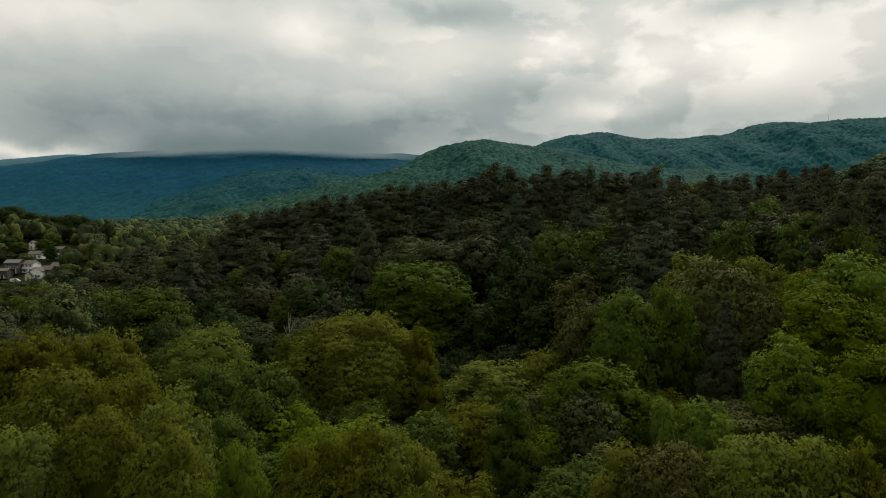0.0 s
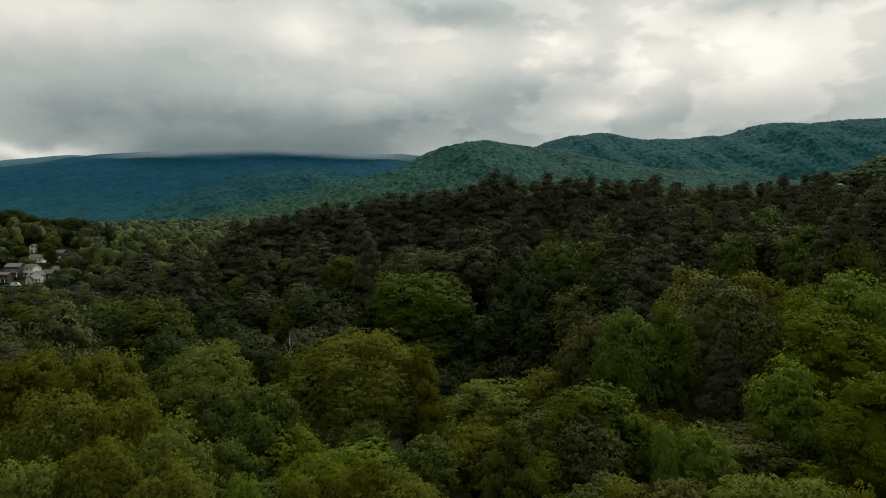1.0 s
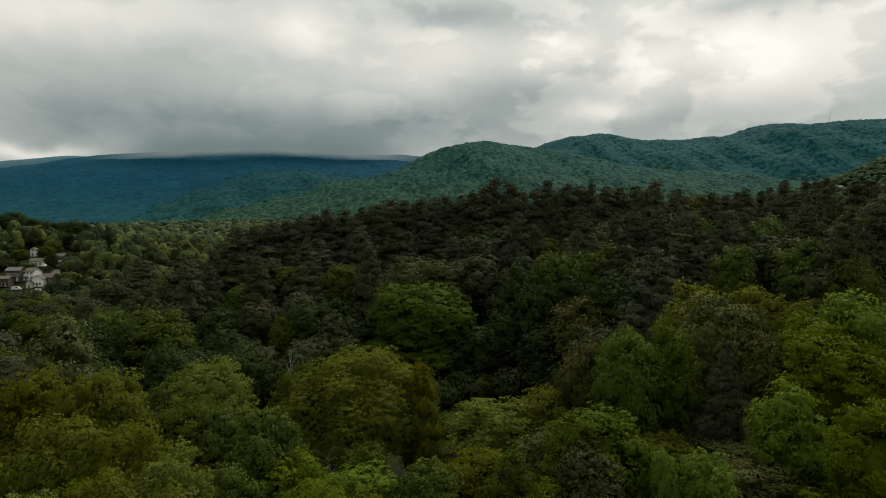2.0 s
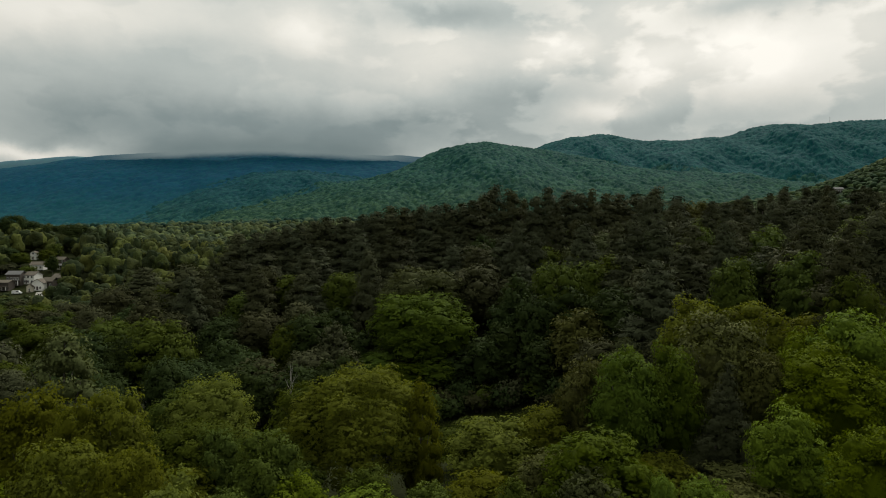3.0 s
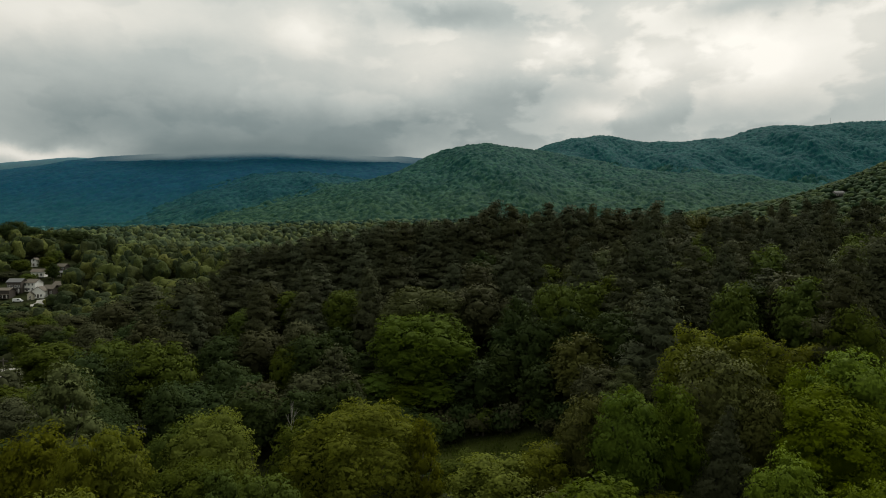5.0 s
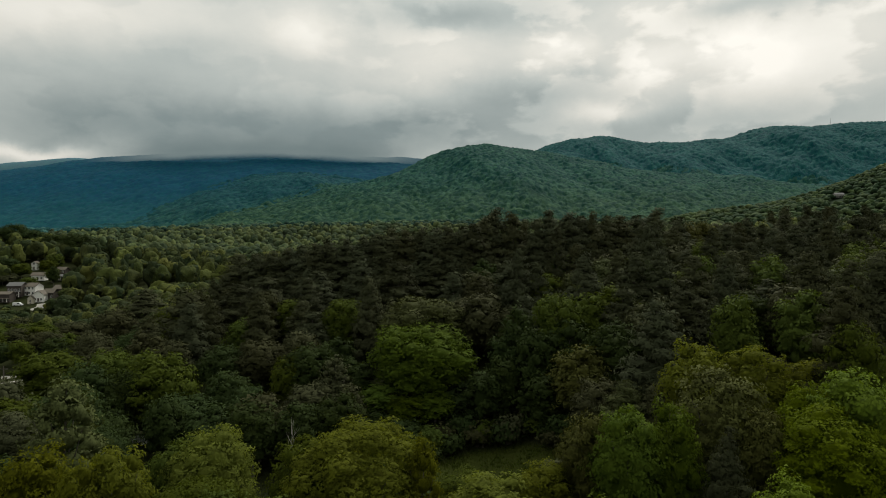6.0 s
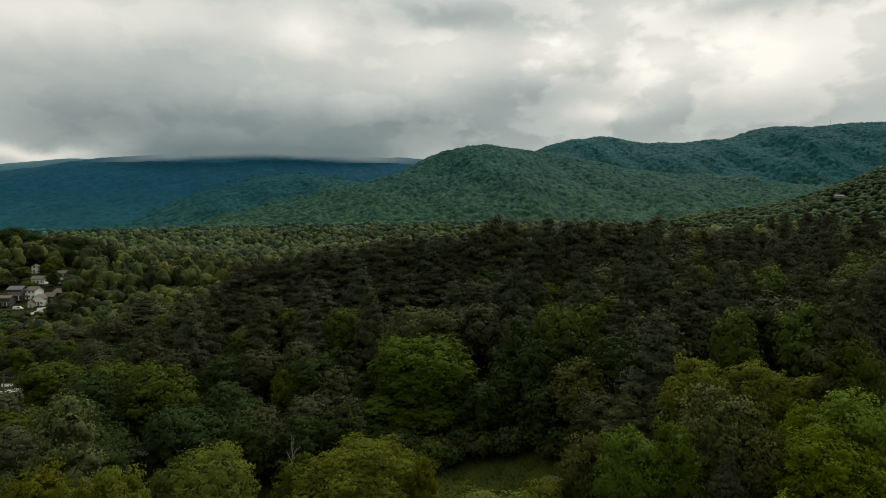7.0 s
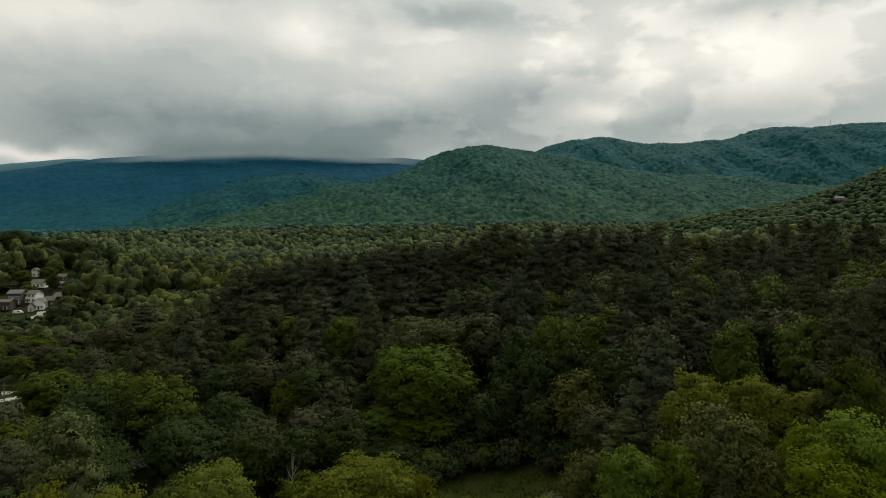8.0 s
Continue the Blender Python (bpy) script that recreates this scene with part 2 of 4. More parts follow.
HILLSIDE_CREST = [(231, 10), (325, 57), (380, 68), (450, 74), (513, 90), (560, 106), (613, 126), (715, 171), (871, 182), (1107, 96)]
RIDGES = [
    (3900, 1500, 500, MOUNTAIN_CREST),
    (4250, 500, 300, DISTANT_CREST),
    (3200, 900, 400, FOOTHILL_CREST),
    (3000, 1300, 600, RIDGE_CREST),
    (3600, 1300, 700, RIDGE_BEHIND_CREST),
    (850, 520, 420, HILLSIDE_CREST),
]



def smooth(a):
    a = np.clip(a, 0.0, 1.0)
    return a * a * (3 - 2 * a)


def value_noise(x, y, cell, seed):
    """Smooth noise from -1 to 1 on a square lattice."""
    u, v = x / cell, y / cell
    i, j = np.floor(u).astype(np.int64), np.floor(v).astype(np.int64)
    fu, fv = smooth(u - i), smooth(v - j)

    def at(a, b):
        k = (a * 374761393 + b * 668265263 + seed * 974634541) & 0x7FFFFFFF
        k = ((k ^ (k >> 13)) * 1274126177) & 0x7FFFFFFF
        k = k ^ (k >> 16)
        return (k % 10007) / 5003.0 - 1

    return (at(i, j) * (1 - fu) + at(i + 1, j) * fu) * (1 - fv) + (at(i, j + 1) * (1 - fu) + at(i + 1, j + 1) * fu) * fv


def ridge_height(ridge, x, y):
    line, front, back, crest = ridge
    px = np.array([c[0] for c in crest], float)
    pz = np.array([c[1] for c in crest], float)
    z = np.interp(x, px, pz)
    spread = (px[-1] - px[0]) / 60.0
    for k in (-1.0, 1.0):
        z = z + np.interp(x + k * spread, px, pz)
    z = z / 3.0
    across = np.where(y < line, (y - line + front) / front, (line + back - y) / back)
    gully = value_noise(x + 60 * np.sin(y / 300.0), y * 0.45, 170.0, 5) + 0.5 * value_noise(x, y * 0.6, 75.0, 6)
    z = z * (1 - (0.03 if line > 3800 else 0.10) * np.clip(1 - across, 0, 1) * (1.5 - across) * gully)
    wave = 0.02 if line > 3800 else 0.12
    spur = 1 + wave * np.sin(x / 95.0 + 1.3 * np.sin(y / 210.0)) * (1 - across) + 0.5 * wave * np.sin(x / 41.0 + y / 83.0) * (1 - across)
    return np.where((across > 0.02) & (x > px[0]) & (x < px[-1]), z * smooth(across) ** 0.8 * spur, -1000.0)


def valley_rise(x, y):
    """The valley floor climbs away from the houses to a low swell, then on to the foot of the mountain."""
    return (36 + 12 * smooth((x + 800) / 700)) * smooth((y - 620) / 700) + 26 * smooth((y - 1350) / 1300)


def height(x, y):
    x, y = np.asarray(x, float), np.asarray(y, float)
    z = np.zeros(np.broadcast(x, y).shape)
    for bx, by, sx, sy, a in BUMPS:
        z = z + a * np.exp(-0.5 * (((x - bx) / sx) ** 2 + ((y - by) / sy) ** 2))
    z = z + valley_rise(x, y)
    z = z + 0.5 * np.sin(x / 9.0 + 0.7) * np.sin(y / 11.0)
    for r in RIDGES:
        z = np.maximum(z, ridge_height(r, x, y))
    return z


def mesh_from(name, verts, tris=None, quads=None, smooth_shade=False):
    me = bpy.data.meshes.new(name)
    nt = 0 if tris is None else len(tris)
    nq = 0 if quads is None else len(quads)
    me.vertices.add(len(verts))
    me.vertices.foreach_set("co", np.asarray(verts, np.float32).ravel())
    loops = np.concatenate([np.asarray(a, np.int32).ravel() for a in (tris, quads) if a is not None and len(a)])
    me.loops.add(len(loops))
    me.loops.foreach_set("vertex_index", loops)
    me.polygons.add(nt + nq)
    me.polygons.foreach_set("loop_start", np.concatenate([np.arange(nt) * 3, nt * 3 + np.arange(nq) * 4]).astype(np.int32))
    if smooth_shade:
        me.polygons.foreach_set("use_smooth", np.ones(nt + nq, bool))
    me.update(calc_edges=True)
    me.validate()
    return me


def build_ground():
    rings = np.concatenate([[2.0], np.geomspace(6, 300, 70), np.arange(325, 4920, 26)])
    front = np.radians(np.linspace(-55, 55, 221))
    rear = np.radians(np.linspace(55, 305, 72)[1:-1])
    ang = np.concatenate([front, rear])
    rr, aa = np.meshgrid(rings, ang, indexing="ij")
    x, y = rr * np.sin(aa), rr * np.cos(aa)
    co = np.stack([x, y, height(x, y) - 6 * smooth((y - 900) / 600)], -1).reshape(-1, 3)
    co = np.vstack([co, [[0, 0, float(height(0.0, 0.0))]]])
    n = len(ang)
    i, j = np.meshgrid(np.arange(len(rings) - 1), np.arange(n), indexing="ij")
    k = (j + 1) % n
    quads = np.stack([i * n + j, i * n + k, (i + 1) * n + k, (i + 1) * n + j], -1).reshape(-1, 4)
    j = np.arange(n)
    tris = np.stack([np.full(n, len(co) - 1), (j + 1) % n, j], -1)
    me = mesh_from("ground", co, tris, quads, True)
    me.materials.append(GROUND)
    return tagged(new("ground", me), "rolling forest floor with a grassy clearing", "ground", kind="structure")


build_ground()


# ---- trees ----
def unit(v):
    return v / np.maximum(np.linalg.norm(v, axis=-1, keepdims=True), 1e-9)


ICO = [(-1, 1.618, 0), (1, 1.618, 0), (-1, -1.618, 0), (1, -1.618, 0), (0, -1, 1.618), (0, 1, 1.618), (0, -1, -1.618), (0, 1, -1.618),
       (1.618, 0, -1), (1.618, 0, 1), (-1.618, 0, -1), (-1.618, 0, 1)]


def ico_faces():
    v = unit(np.array(ICO, float))
    out = []
    for a in range(12):
        for b in range(a + 1, 12):
            for c in range(b + 1, 12):
                if max(np.linalg.norm(v[a] - v[b]), np.linalg.norm(v[b] - v[c]), np.linalg.norm(v[a] - v[c])) < 1.1:
                    flip = np.dot(np.cross(v[b] - v[a], v[c] - v[a]), v[a]) < 0
                    out.append((a, c, b) if flip else (a, b, c))
    return v, np.array(out)


ICO_V, ICO_F = ico_faces()


def finer(v, f):
    """Splits each triangle of a unit sphere into four."""
    v, out, mid = [tuple(p) for p in v], [], {}

    def half(a, b):
        k = (min(a, b), max(a, b))
        if k not in mid:
            p = np.array(v[a]) + np.array(v[b])
            v.append(tuple(p / np.linalg.norm(p)))
            mid[k] = len(v) - 1
        return mid[k]

    for a, b, c in f:
        x, y, z = half(a, b), half(b, c), half(c, a)
        out += [(a, x, z), (x, b, y), (z, y, c), (x, y, z)]
    return np.array(v), np.array(out)


BALLS = [(ICO_V, ICO_F)]
for _ in range(4):
    BALLS.append(finer(*BALLS[-1]))


def leaves(rng, at, face, size, long=1.0, thin=0.85):
    """Small leaf blades at the points, facing about the given way."""
    n = len(at)
    nor = unit(face)
    side = unit(np.cross(nor, unit(rng.normal(size=(n, 3)))))
    fwd = np.cross(nor, side)
    s = size * rng.uniform(0.6, 1.35, (n, 1)) * 0.5
    a = at - side * s * thin - fwd * s * long * 0.7
    b = at + side * s * thin - fwd * s * long * 0.5
    c = at + fwd * s * long * 1.2 - nor * s * 0.25
    v = np.stack([a, b, c], 1).reshape(-1, 3)
    return v, np.arange(3 * n).reshape(n, 3)


def skin_normals(v, f):
    n = np.zeros_like(v)
    face = np.cross(v[f[:, 1]] - v[f[:, 0]], v[f[:, 2]] - v[f[:, 0]])
    for k in range(3):
        np.add.at(n, f[:, k], face)
    return unit(n)


def rng_even(n):
    """Directions spread evenly over a ball."""
    i = np.arange(n) + 0.5
    z, a = 1 - 2 * i / n, i * 2.39996
    ring = np.sqrt(1 - z * z)
    return np.stack([ring * np.cos(a), ring * np.sin(a), z], 1)


def crown_skin(d, lobes, heart, knots, puff, flat):
    """Where the outside of a crown lies in each direction: boughs grown together, with leafy lumps on them."""
    squash = np.array([1, 1, 1 / flat])
    c = (lobes[:, :3] - heart) * squash
    e = d * squash
    k = np.linalg.norm(e, axis=1, keepdims=True)
    e = e / k
    b = e @ c.T
    q = b * b - (np.sum(c * c, 1) - lobes[:, 3] ** 2)[None]
    far = np.where(q > 0, b + np.sqrt(np.maximum(q, 0)), 0).max(1)
    # no gap between boughs is deeper than a little under the mean outline
    few = rng_even(300)
    g = few @ c.T
    q = g * g - (np.sum(c * c, 1) - lobes[:, 3] ** 2)[None]
    mean = np.where(q > 0, g + np.sqrt(np.maximum(q, 0)), 0).max(1)
    mean = np.where(mean > 0, mean, np.median(mean[mean > 0]) * 0.6)
    kernel = np.exp(18 * (e @ few.T - 1))
    far = np.maximum(far, 0.79 * (kernel @ mean) / kernel.sum(1))
    p = heart + d * (far / k[:, 0])[:, None]
    near = np.empty(len(p))
    for i in range(0, len(p), 600):
        near[i:i + 600] = np.sqrt(np.maximum(0, (p[i:i + 600] ** 2).sum(1)[:, None] + (knots ** 2).sum(1)[None] - 2 * p[i:i + 600] @ knots.T).min(1))
    lump = np.sqrt(np.clip(1 - (near / (1.5 * puff)) ** 2, 0, 1))
    return p + d * (puff * (1.25 * lump - 0.7))[:, None]


# for near, middle and far trees: sprig radius, leaf size, leaves per sprig, gap between sprigs, fineness of the inside
SPRIGS = ((0.30, 0.55, 0.23, 14, 0.60, 1), (0.40, 0.72, 0.31, 12, 0.80, 0), (0.55, 1.0, 0.46, 9, 1.10, 0))


def crown_domes(rng, kind, h, w):
    """The leafy heads that make up a crown: centre and radius of each."""
    r0, mid, rise = w / 2, 0.54 * h, 0.46 * h
    if kind == "pine":
        out, tiers = [], 10
        for k in range(tiers):
            z01 = 0.1 + 0.8 * (k + 0.4) / tiers
            reach = r0 * min(1.0, 1.28 * (1.0 - z01) ** 0.6)
            boughs = 7 if z01 < 0.5 else 6 if z01 < 0.75 else 4
            for b in range(boughs):
                az = 6.2832 * (b + rng.uniform(-0.38, 0.38)) / boughs + k * 1.1
                r = w * rng.uniform(0.075, 0.125) * (0.7 + 0.4 * reach / r0)
                far = max(0.0, reach * rng.uniform(0.68, 1.1) - r)
                out.append((far * math.cos(az), far * math.sin(az), (z01 + rng.uniform(-0.05, 0.05)) * h, r))
        for k in range(4):
            out.append((rng.uniform(-0.1, 0.1) * r0, rng.uniform(-0.1, 0.1) * r0, h * (0.86 + 0.035 * k), r0 * (0.2 - 0.035 * k)))
        return np.array(out)
    n = int({"broad": 20, "open": 27, "cone": 34}[kind] * (1 + max(0.0, w - 9) * 0.1))
    small = (20.0 / n) ** 0.35
    out = []
    for i in range(n):
        up = 1 - 1.75 * (i + 0.5) / n
        az = i * 2.39996 + rng.uniform(-0.4, 0.4)
        if kind == "cone":
            z01 = (up + 0.75) / 1.75
            ring = (1.0 - z01) ** 0.38 * min(1.0, 0.6 + 2 * z01)
            r = w * rng.uniform(0.10, 0.16) * (0.5 + 0.6 * ring)
            far = max(0.0, r0 * ring * rng.uniform(0.9, 1.06) - r * 0.8)
            out.append((far * math.cos(az), far * math.sin(az), h * (0.13 + 0.85 * z01) - r, r))
        else:
            ring = math.sqrt(max(0.0, 1 - up * up)) ** 0.85
            r = w * rng.uniform(0.13, 0.225) * small
            reach = rng.uniform(0.84, 1.07)
            far = max(0.0, r0 * reach - r) * ring
            out.append((far * math.cos(az), far * math.sin(az), mid + (rise * reach - r) * up, r))
    return np.array(out)


def dome_crown(rng, kind, h, w, lod):
    """A broadleaf crown: heads of foliage, each set with small domed sprigs of leaves that catch the light from above."""
    low, high, size, count, gap, fine = SPRIGS[lod]
    loose, needles = kind == "open", kind == "pine"
    if needles:
        size, count = size * 0.95, count + 6
    elif loose:
        low, high, gap = low * 0.85, high * 0.9, gap * 0.78
    elif lod < 2:
        low, high, gap, count = low * 1.25, high * 1.3, gap * 1.22, count + 7
    domes = crown_domes(rng, kind, h, w)
    V, F, N, base = [], [], [], 0

    def core(centre, radii, rough):
        nonlocal base
        d, f = BALLS[fine]
        d1 = unit(d + rng.normal(size=d.shape) * 0.16)
        V.append(centre + d * radii * (1 + rng.normal(size=(len(d), 1)) * rough))
        F.append(f + base)
        N.append(d1)
        base += len(d)

    if kind in ("broad", "open"):
        inside = 0.7 if loose else 1.0
        core(np.array([0, 0, 0.5 * h]), np.array([0.31 * w, 0.31 * w, 0.33 * h]) * inside, 0.12)
    else:
        for k in range(4):
            core(np.array([0, 0, h * (0.24 + 0.17 * k)]), np.array([0.26 * w, 0.26 * w, 0.12 * h]) * (1 - 0.18 * k), 0.12)
    spots, ways = [], []
    for c in domes:
        if not loose:
            core(c[:3], np.full(3, c[3] * 0.7), 0.12)
        n = max(10, int(12.57 * c[3] ** 2 / gap ** 2))
        e = unit(rng_even(n) + rng.normal(size=(n, 3)) * 0.14)
        out = unit(c[:3] - np.array([0, 0, 0.45 * h]))
        e = e[(e[:, 2] > -0.5) & (e @ out > -0.45)]
        p = c[:3] + e * c[3]
        gone = ((p[:, None] - domes[None, :, :3]) ** 2).sum(-1) < (0.88 * domes[:, 3]) ** 2
        keep = ~gone.any(1)
        spots.append(p[keep])
        ways.append(e[keep])
    spot, way = np.vstack(spots), np.vstack(ways)
    n = len(spot)
    girth = rng.uniform(low, high, (n, 1)) * (1 + 0.4 * (rng.uniform(size=(n, 1)) < 0.12))
    spot = spot + way * girth * rng.uniform(-2.2 if loose else -0.9, 0.55 if loose else 0.35, (n, 1))
    e = unit(rng.normal(size=(n, count, 3)) * 0.75 + way[:, None] * 0.45 + np.array([0, 0, 0.6]))
    at = spot[:, None] + e * girth[:, None] * rng.uniform(0.55, 1.15, (n, count, 1)) * np.array([1.2, 1.2, 0.75])
    # a leaf takes the lie of its sprig and, more, of the head that it grows on
    lie = unit(e * (0.34 if loose else 0.55) + way[:, None] * 0.6 + unit(spot - np.array([0, 0, 0.4 * h]))[:, None] * 0.3)
    if needles:
        whole = unit(unit(spot * np.array([1, 1, 0]) + 1e-4) + np.array([0, 0, 0.6]))
        lie = unit(e * 0.25 + way[:, None] * 0.4 + whole[:, None] * 0.7)
    at, lie = at.reshape(-1, 3), lie.reshape(-1, 3)
    v, q = leaves(rng, at, lie + rng.normal(size=at.shape) * 0.35, size, 1.9 if needles else 1.15, 0.42 if needles else 0.85)
    V.append(v)
    F.append(q + base)
    N.append(np.repeat(unit(lie + rng.normal(size=at.shape) * 0.05), 3, 0))
    return np.vstack(V), np.vstack(F), np.vstack(N)


def crown_mesh(kind, h, w, seed, lod):
    rng = np.random.default_rng(seed)
    v, f, nor = dome_crown(rng, kind, h, w, lod)
    me = mesh_from("crown", v, f, None, True)
    me.normals_split_custom_set_from_vertices(nor.tolist())
    me.materials.append(TONES["leaf"])
    return me


def tube(bm, pts, radii, sides=7):
    """A tapered limb through the points."""
    rings = []
    for i, (p, r) in enumerate(zip(pts, radii)):
        d = (Vector(pts[min(i + 1, len(pts) - 1)]) - Vector(pts[max(i - 1, 0)])).normalized()
        u = d.cross(Vector((0.31, 0.95, 0.05))).normalized()
        v = d.cross(u)
        rings.append([bm.verts.new(Vector(p) + (u * math.cos(a) + v * math.sin(a)) * r) for a in (2 * math.pi * k / sides for k in range(sides))])
    for a, b in zip(rings, rings[1:]):
        for k in range(sides):
            bm.faces.new((a[k], a[(k + 1) % sides], b[(k + 1) % sides], b[k]))
    bm.faces.new(rings[-1])
    bm.faces.new(rings[0][::-1])


def finish(bm, name, mat):
    bmesh.ops.recalc_face_normals(bm, faces=bm.faces)
    me = bpy.data.meshes.new(name)
    bm.to_mesh(me)
    bm.free()
    me.materials.append(mat)
    return me


def trunk_mesh(kind, h, w, seed):
    rng = random.Random(seed)
    bm = bmesh.new()
    if kind == "pine":
        tube(bm, [(0, 0, -0.8), (0, 0, 0.3), (0.1, 0, h * 0.5), (0.05, 0.1, h * 0.97)], [0.34, 0.27, 0.17, 0.03])
    else:
        top = 0.9 if kind == "cone" else 0.72
        lean = [rng.uniform(-0.3, 0.3) for _ in range(2)]
        tube(bm, [(0, 0, -0.8), (0, 0, 0.25), (lean[0], lean[1], h * 0.35), (-lean[1], lean[0], h * top)], [0.36, 0.26, 0.19, 0.05])
        for k in range(7 if kind == "open" else 5):
            az = k * 2.4 + rng.uniform(-0.4, 0.4)
            z0, reach = h * rng.uniform(0.18, 0.42), w * rng.uniform(0.22, 0.36)
            x, y = math.cos(az), math.sin(az)
            tube(bm, [(lean[0] * 0.6, lean[1] * 0.6, z0), (x * reach * 0.45, y * reach * 0.45, z0 + h * 0.14), (x * reach, y * reach, z0 + h * 0.36)], [0.13, 0.09, 0.03], 5)
    return finish(bm, "trunk", BARK)


SIZES = {"bush": (4.0, 5.0), "broad": (14.0, 9.0), "open": (13.0, 9.0), "cone": (15.0, 10.0), "pine": (20.0, 10.0)}
TREE_NAMES = {"bush": "bush", "broad": "broadleaf_tree", "open": "spreading_tree", "cone": "conical_tree", "pine": "pine_tree"}
SHAPE_WORDS = {"bush": "low rounded bush at the edge of the clearing", "broad": "broadleaf tree with a rounded crown", "open": "spreading tree with a loose open crown", "cone": "broadleaf tree with a tapering crown", "pine": "pine tree with layered boughs"}
made_trees = {}
planted = []
dice = random.Random(5)


def plant(kind, tone, x, y, h, w):
    """One tree: an empty at its foot with a trunk and a crown. Trees of one build share their meshes."""
    h0, w0 = SIZES[kind]
    if kind in ("broad", "open") and w > 11:
        h0, w0 = (18.0, 13.5) if w < 16 else (22.0, 19.0)
    lod = 2 if kind == "bush" else 0 if y < 48 else 1 if y < 100 else 2
    key = (kind, lod, w0, dice.randrange(3 if lod == 1 else 2 if lod == 0 else 4))
    m = Matrix.Translation((x, y, float(height(x, y)) - 0.1)) @ Matrix.Rotation(dice.uniform(0, 6.28), 4, "Z") @ Matrix.Diagonal((w / w0, w / w0, h / h0, 1))
    if key in made_trees:
        first = made_trees[key]
        tree = copy_thing(first, m @ Matrix.Diagonal((1 / first.scale[0], 1 / first.scale[1], 1 / first.scale[2], 1)))
    else:
        seed = 100 + 31 * len(made_trees)
        tree = new(TREE_NAMES[kind])
        for name, me in (("trunk", trunk_mesh("broad" if kind == "bush" else kind, h0, w0, seed)), ("crown", crown_mesh("broad" if kind == "bush" else kind, h0, w0, seed, lod))):
            new(name, me).parent = tree
        made_trees[key] = tree
        tree.matrix_basis = m
    for part_ob in tree.children:
        if part_ob.name.startswith("crown"):
            slot = part_ob.material_slots[0]
            slot.link = "OBJECT"
            slot.material = TONES[tone]
    tagged(tree, TONE_WORDS[tone] + " " + SHAPE_WORDS[kind], "bush" if kind == "bush" else "tree", "bushes round the clearing" if kind == "bush" else "trees of the wood")
    planted.append((x, y, w))
    return tree


plant('cone', 'pale', -51.5, 82.0, 20.9, 12.4)
plant('broad', 'olive', -45.3, 66.0, 15.9, 8.4)
plant('broad', 'olive', -35.8, 66.0, 16.0, 7.7)
plant('broad', 'olive', -38.3, 63.0, 15.6, 6.4)
plant('open', 'olive', -33.1, 52.0, 14.3, 8.9)
plant('open', 'olive', -26.3, 51.0, 13.5, 7.1)
plant('broad', 'olive', -28.5, 75.0, 15.3, 11.1)
plant('broad', 'leaf', -34.2, 76.0, 13.5, 7.7)
plant('open', 'olive', -10.4, 71.0, 15.9, 17.5)
plant('broad', 'leaf', -17.0, 72.0, 14.5, 8.4)
plant('cone', 'olive', -2.6, 70.0, 14.2, 5.8)
plant('broad', 'leaf', -16.6, 57.0, 12.4, 7.3)
plant('broad', 'leaf', -23.4, 63.0, 11.3, 5.4)
plant('open', 'olive', -20.3, 45.0, 12.8, 7.2)
plant('open', 'olive', -22.5, 40.0, 13.8, 6.4)
plant('broad', 'olive', -26.0, 38.0, 13.5, 5.7)
plant('open', 'olive', -16.6, 36.0, 13.4, 6.1)
plant('broad', 'lime', -12.5, 38.0, 11.9, 3.2)
plant('open', 'olive', -5.2, 36.0, 13.0, 6.5)
plant('broad', 'olive', -2.4, 35.0, 12.2, 5.6)
plant('open', 'olive', -8.4, 37.0, 11.4, 4.7)
plant('broad', 'olive', 5.4, 68.0, 9.6, 10.9)
plant('broad', 'olive', 11.5, 70.0, 9.9, 7.5)
plant('cone', 'leaf', 5.2, 46.0, 11.9, 6.4)
plant('broad', 'fresh', 13.9, 54.0, 11.8, 10.9)
plant('open', 'sage', 12.1, 50.0, 10.3, 6.4)
plant('open', 'lime', 17.8, 49.0, 9.5, 2.9)
plant('open', 'lime', 21.3, 49.0, 8.8, 5.0)
plant('open', 'olive', 11.0, 35.0, 10.9, 6.3)
plant('open', 'russet', 12.5, 33.0, 12.2, 6.7)
plant('open', 'olive', 16.1, 31.0, 13.1, 6.6)
plant('open', 'olive', 18.6, 30.0, 13.1, 6.1)
plant('open', 'olive', 20.4, 29.0, 12.4, 4.0)
plant('broad', 'fresh', 19.7, 66.0, 16.1, 7.9)
plant('broad', 'fresh', 25.1, 67.0, 15.3, 6.8)
plant('broad', 'russet', 16.3, 71.0, 14.7, 6.8)
plant('broad', 'lime', 30.4, 54.0, 11.7, 6.6)
plant('broad', 'lime', 44.7, 66.0, 17.2, 9.8)
plant('broad', 'lime', 40.4, 63.0, 14.2, 12.3)
plant('broad', 'lime', 42.2, 71.0, 14.6, 7.2)
plant('broad', 'lime', 33.5, 47.0, 11.6, 7.0)
plant('pine', 'pitch', 28.8, 62.0, 13.9, 6.1)
plant('open', 'russet', 32.4, 72.0, 17.6, 11.0)
plant('open', 'russet', 34.9, 67.0, 13.5, 6.1)
plant('pine', 'pitch', 34.9, 100.0, 20.0, 14.1)
plant('broad', 'leaf', 49.4, 104.0, 17.0, 8.3)
plant('broad', 'leaf', 59.6, 102.0, 16.9, 9.8)
plant('broad', 'leaf', 54.6, 81.0, 17.7, 8.2)
